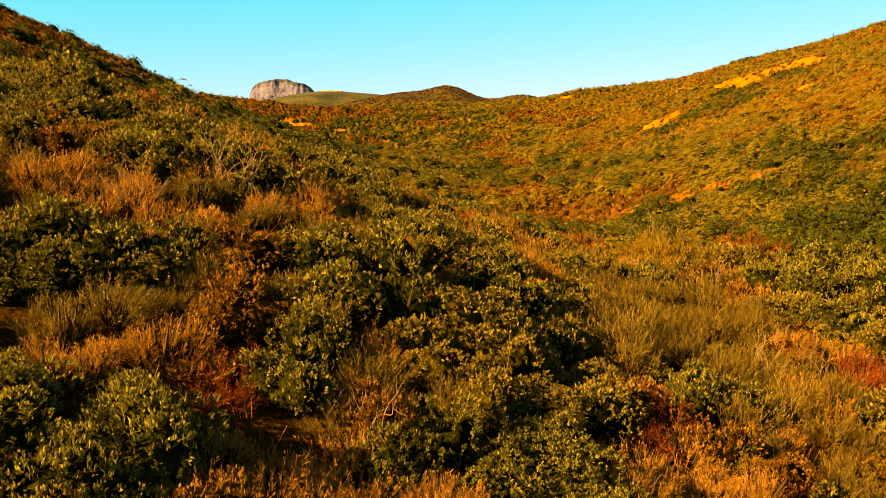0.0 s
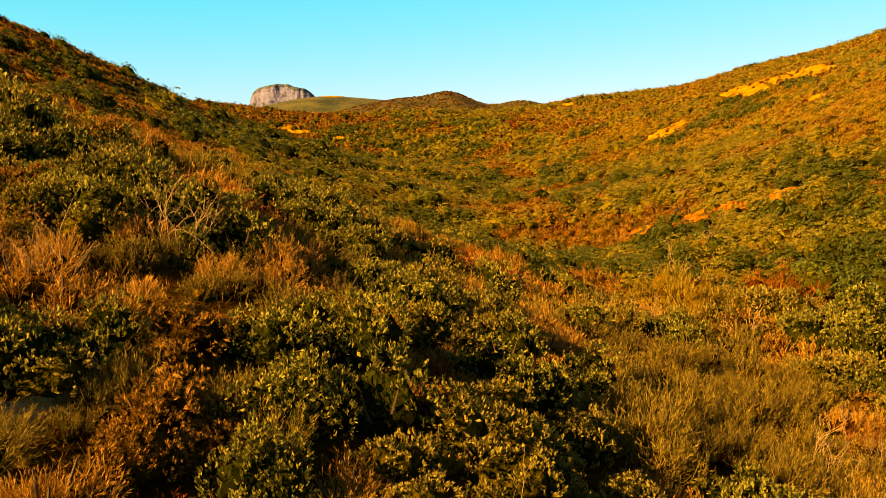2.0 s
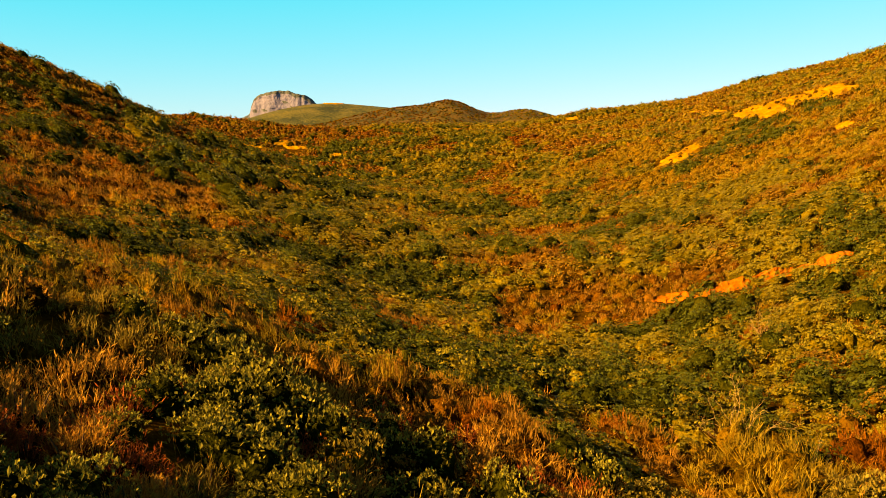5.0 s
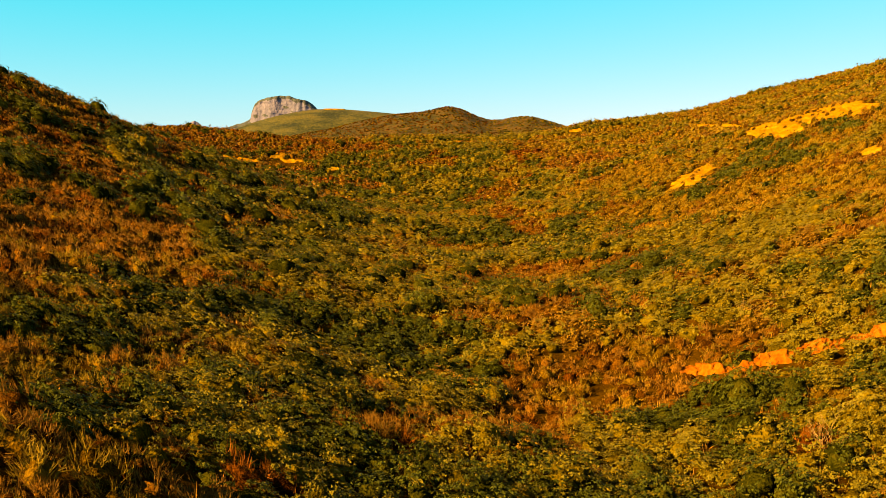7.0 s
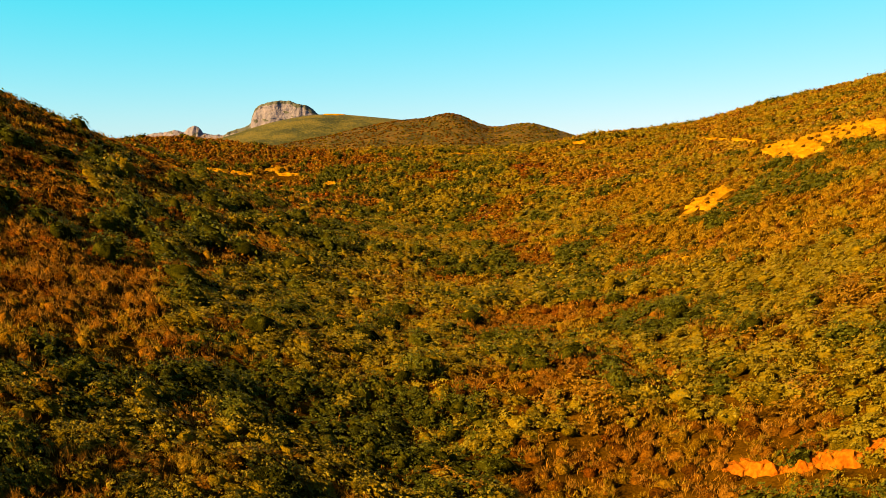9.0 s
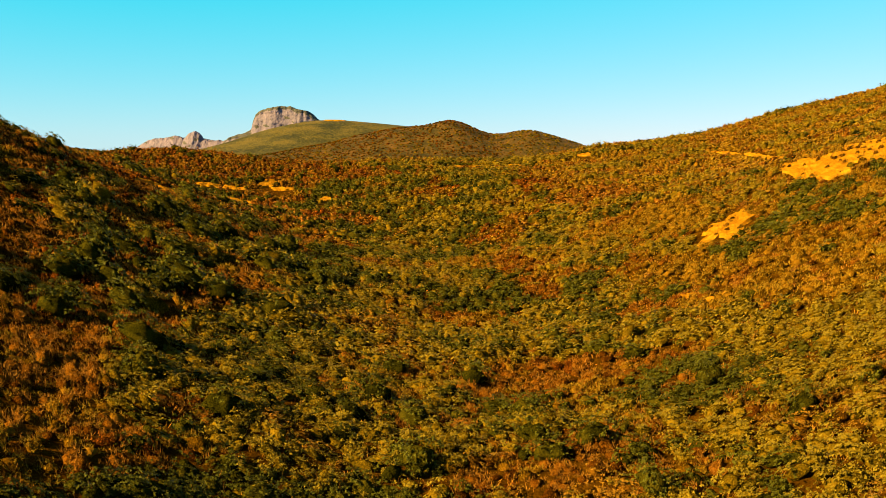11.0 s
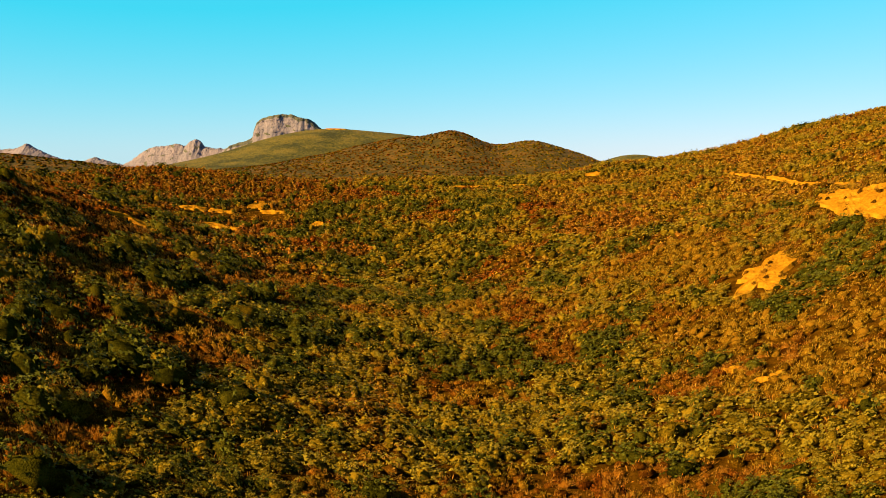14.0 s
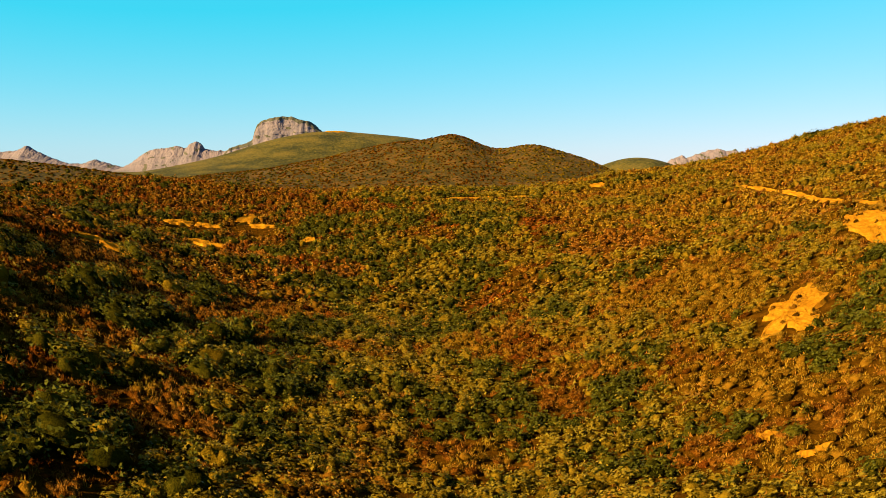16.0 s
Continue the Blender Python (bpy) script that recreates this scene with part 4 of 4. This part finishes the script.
def shrub_form(kind, level, large):
    """One shrub of radius 1 for the slopes: its dense, shade-coloured inside, the leaf tufts or upright stems that
    stand in clumps over it, and a tint for each clump.
    Four levels, 0 the finest, and 4 for the far hills; finer growth on the large ones."""
    around, up = ((10, 4), (8, 3), (8, 3), (7, 2), (6, 2))[level]
    leafy = kind in ("broad", "olive", "rust")
    shape = crown_shape(rng.uniform(0.9, 1.2) if leafy else 0.85, 8)
    if level == 4:
        return mass(shape, around, up, 1.0), np.zeros((0, 3, 3)), np.zeros(0)
    if leafy:
        inner = mass(shape, around + 4 * large, up + large, (0.73, 0.76, 0.81, 0.87)[level])
        clumps, each, size, wide = (((34, 9, 0.088, 0.14), (26, 6, 0.115, 0.15), (17, 3, 0.185, 0.16), (9, 2, 0.27, 0.14)), ((76, 9, 0.056, 0.095), (78, 6, 0.072, 0.105), (58, 3, 0.11, 0.11), (20, 2, 0.18, 0.10)))[large][level]
        c, d = crown_points(clumps, shape, (0.86, 1.02))
        k = np.repeat(np.arange(clumps), each)
        out = unit(unit(d * 0.6 + (0, 0, 0.6))[k] + rng.normal(size=(len(k), 3)) * 0.45)
        outer = tufts(c[k] + out * wide * (0.6, 0.6, 0.6) + rng.normal(size=(len(k), 3)) * wide * (0.45, 0.45, 0.1), out, size * rng.uniform(0.6, 1.4, len(k)), 0.22)
    else:
        inner = mass(shape, around, up, (0.72, 0.76, 0.82, 0.90)[level])
        if level == 3:
            p, d = crown_points(18, shape, (0.88, 1.02))
            return inner, tufts(p, unit(d * 0.8 + (0, 0, 0.3)), 0.27 * rng.uniform(0.6, 1.4, 18), 0.3), rng.normal(size=18) * 0.3
        clumps, each, long, wide = ((34, 7, 0.28, 0.026), (26, 5, 0.29, 0.036), (20, 3, 0.26, 0.055))[level]
        c, d = crown_points(clumps, shape, (0.7, 0.92))
        k = np.repeat(np.arange(clumps), each)
        way = unit(d * (0.35 if kind == "dry" else 0.6) + (0, 0, 0.7) + rng.normal(size=d.shape) * 0.22)[k]
        tall = rng.uniform(0.5, 1.5, clumps)[k]
        outer = stalks(c[k] + rng.normal(size=(len(k), 3)) * 0.05, unit(way + rng.normal(size=way.shape) * 0.2), long * tall * rng.uniform(0.7, 1.2, len(k)), wide * rng.uniform(0.7, 1.4, len(k)))
    return inner, outer, rng.normal(size=clumps)[k] * 0.3


FORMS = {(kind, level, large): [shrub_form(kind, level, large) for _ in range(6)] for kind in KINDS for level in range(5) for large in (0, 1)}


def canopy(name, shrubs, level):
    """One stretch of scrub: shrubs (east, north, radius, height, kind), all of a kind in one mesh."""
    shrubs = np.array(shrubs)
    for k, kind in enumerate(NAMES):
        mine = shrubs[shrubs[:, 4] == k]
        if not len(mine):
            continue
        forms = FORMS[kind, level, 0] + FORMS[kind, level, 1]
        pick = rng.integers(0, 6, len(mine)) + 6 * ((mine[:, 2] > 1.55 + 0.4 * (level > 2)) & (level < 4))
        parts, tints, quads, count = ([], []), ([], []), [], 0
        for f, pair in enumerate(forms):
            x, y, r, h, _ = mine[pick == f].T
            if not len(x):
                continue
            a, tint = rng.uniform(0, 2 * np.pi, len(x)), rng.uniform(0, 1, len(x))
            z = height(x, y)
            gx, gy = height(x + 0.5, y) - height(x - 0.5, y), height(x, y + 0.5) - height(x, y - 0.5)
            wide = rng.uniform(0.85, 1.2, len(x))
            (shell, faces), outer, shade = pair
            c, s = np.cos(a)[:, None], np.sin(a)[:, None]
            spread = lambda q: q[:, None]
            for m, flat in enumerate((shell, outer.reshape(-1, 3))):
                v = flat[None] * np.stack([r * wide, r / wide, h], 1)[:, None, :]
                dx, dy = v[..., 0] * c - v[..., 1] * s, v[..., 0] * s + v[..., 1] * c
                parts[m].append(np.stack([dx + spread(x), dy + spread(y), v[..., 2] + spread(z - 0.1) + spread(gx) * dx + spread(gy) * dy], -1).reshape(-1, 3))
                tints[m].append((spread(tint) + (np.zeros(len(faces)), shade)[m][None]).ravel())
            quads.append((count + np.arange(len(x))[:, None, None] * len(shell) + faces[None]).reshape(-1, 4))
            count += len(x) * len(shell)
        tips = np.concatenate(parts[1])
        quads = np.concatenate(quads)
        which = np.repeat((0, 1), (len(quads), len(tips) // 3))
        me = mesh_object(name, np.concatenate(parts[0] + [tips]), quads, [M_SHADED[kind], M_TIPS[kind]], which, False, np.concatenate(tints[0] + tints[1]), count + np.arange(len(tips)).reshape(-1, 3))
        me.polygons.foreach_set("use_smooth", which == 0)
        tagged(new(name, me), MASS[kind], "scrub", kind="stuff")


def cover(y0, y1, step, tall_step, fan, grow):
    """The shrubs of one stretch: a low cover of all kinds, with taller dark domes standing out of it."""
    out = []
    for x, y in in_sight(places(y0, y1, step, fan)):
        kind, size = choose(x, y)
        inside, front = bare_at(x, y), bare_at(x, y, FRONT)
        r = rng.uniform(0.45, 0.85) if inside else 0.85 * size if front else size * grow
        if not inside and (bare_at(x, y + 0.6 * r) or bare_at(x - 0.5 * r, y) or bare_at(x + 0.5 * r, y)):
            continue
        low = 0.92 if kind in ("broad", "olive", "rust") else 0.86
        out.append((x, y, r, r * (0.35 if front else low) * (rng.uniform(0.7, 1.15) if -22 < x < 60 and y > 70 else rng.uniform(0.6, 1.5)) + 0.55 * inside, NAMES.index("rust" if inside else kind)))
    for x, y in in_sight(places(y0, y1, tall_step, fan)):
        r = dome(x, y)
        if r and not bare_at(x, y) and not bare_at(x, y, FRONT) and not bare_at(x, y + 0.7 * r):
            kind = "olive" if rng.uniform() < 0.2 else "broad"
            r *= 1 if y0 < 240 else 1.25
            out.append((x, y, r, r * (rng.uniform(1.0, 1.4) if x > 14 and y < 80 else rng.uniform(0.75, 1.1)), NAMES.index(kind)))
    return out


STRETCHES = [
    ("scrub_slope", 42, 76, 1.12, 2.6, 1.08), ("scrub_slope", 76, 130, 1.2, 2.8, 1.15),
    ("scrub_hillside", 130, 235, 1.45, 2.9, 1.32), ("scrub_hillside", 235, 455, 2.0, 3.6, 1.7),
]
for level, (name, y0, y1, gap, tall_gap, grow) in enumerate(STRETCHES):
    canopy(name, cover(y0, y1, gap, tall_gap, 8, grow), level)


# the scrub goes on to both sides of the way and behind it
around = []
for x, y in ((rng.uniform(-150, 150), rng.uniform(-70, 150)) for _ in range(30000)):
    if y < 5 or abs(x) > 6 + 0.60 * y:
        kind, size = choose(x, y)
        around.append((x, y, size * 1.7, size * rng.uniform(0.8, 1.5), NAMES.index(kind)))
canopy("scrub_slope", around, 4)


# scrub on the hills beyond the saddle
far_shrubs = []
for x, y in np.stack([rng.uniform(-430, 390, 26000), rng.uniform(690, 1330, 26000)], 1):
    z = ground_z(x, y)
    if z > 4:
        green = 0.5 + fbm(x, y, 60, 3.0) + 0.4 * fbm(x, y, 15, 5.0) + 0.5 * (x > 110) - 0.2 * (x < 60)
        r = rng.uniform(1.3, 3.0)
        # west of -180 extra dark shrubs imitate that hill's shaded side
        kind = "broad" if rng.uniform() < (0.4 if x < -180 else 0.13) else "olive" if rng.uniform() < (0.8 if 60 < x < 160 and fbm(x, y, 40, 9.0) > -0.1 else 0.6 * green) else "rust" if rng.uniform() < 0.7 else "red"
        far_shrubs.append((x, y, r, r * rng.uniform(0.25, 0.55), NAMES.index(kind)))
canopy("scrub_distant", far_shrubs, 4)

# dry grass between the shrubs
def grass(n, y0, y1, length, width):
    y = np.sqrt(rng.uniform(0, 1, n) * (y1 * y1 - y0 * y0) + y0 * y0)
    x = rng.uniform(-1, 1, n) * (6 + 0.58 * y)
    keep = np.array([not bare_at(a, b) for a, b in zip(x, y)])
    x, y = x[keep], y[keep]
    k = 6
    p = np.repeat(np.stack([x, y, height(x, y) - 0.05], 1), k, 0)
    p[:, :2] += rng.normal(size=(len(p), 2)) * 0.12
    d = unit(np.array((0, 0, 1.0)) + rng.normal(size=p.shape) * 0.35)
    return blades(p, d, length * rng.uniform(0.6, 1.4, len(p)), width)


tagged(new("dry_grass", quads_mesh("dry_grass", np.concatenate([grass(3500, 7, 50, 0.45, 0.014), grass(5000, 50, 130, 0.5, 0.035), grass(4000, 130, 230, 0.55, 0.07)]), M_DRY)), "dry orange grass between the shrubs", "grass", kind="stuff")

# bleached dead branches that stand out of the scrub
DEAD = [(11.5, 26.6), (14.1, 37.4), (11.4, 47.8), (1.2, 18.8), (-1.5, 16.1), (9.3, 25.8), (12.6, 43.7), (-7.7, 22.6), (-6.2, 25.7), (8.1, 38.6), (11.7, 37.2), (18.8, 65.1), (23.2, 90.5)]
dead_meshes = [branches("bare_branches", M_WOOD, 7, 0.7, 0.011, 2) for _ in range(4)]
for i, (x, y) in enumerate(DEAD):
    ob = tagged(new("dead_shrub", dead_meshes[i % 4]), "leafless dead shrub with bleached bare branches", "dead shrub", "dead shrubs in the scrub")
    f = 1.1 + 0.3 * (i % 3)
    ob.matrix_basis = pose(x, y, ground_z(x, y) - 0.02, 0, 0, 77 * i) @ Matrix.Diagonal((f, f, f * 1.15, 1))
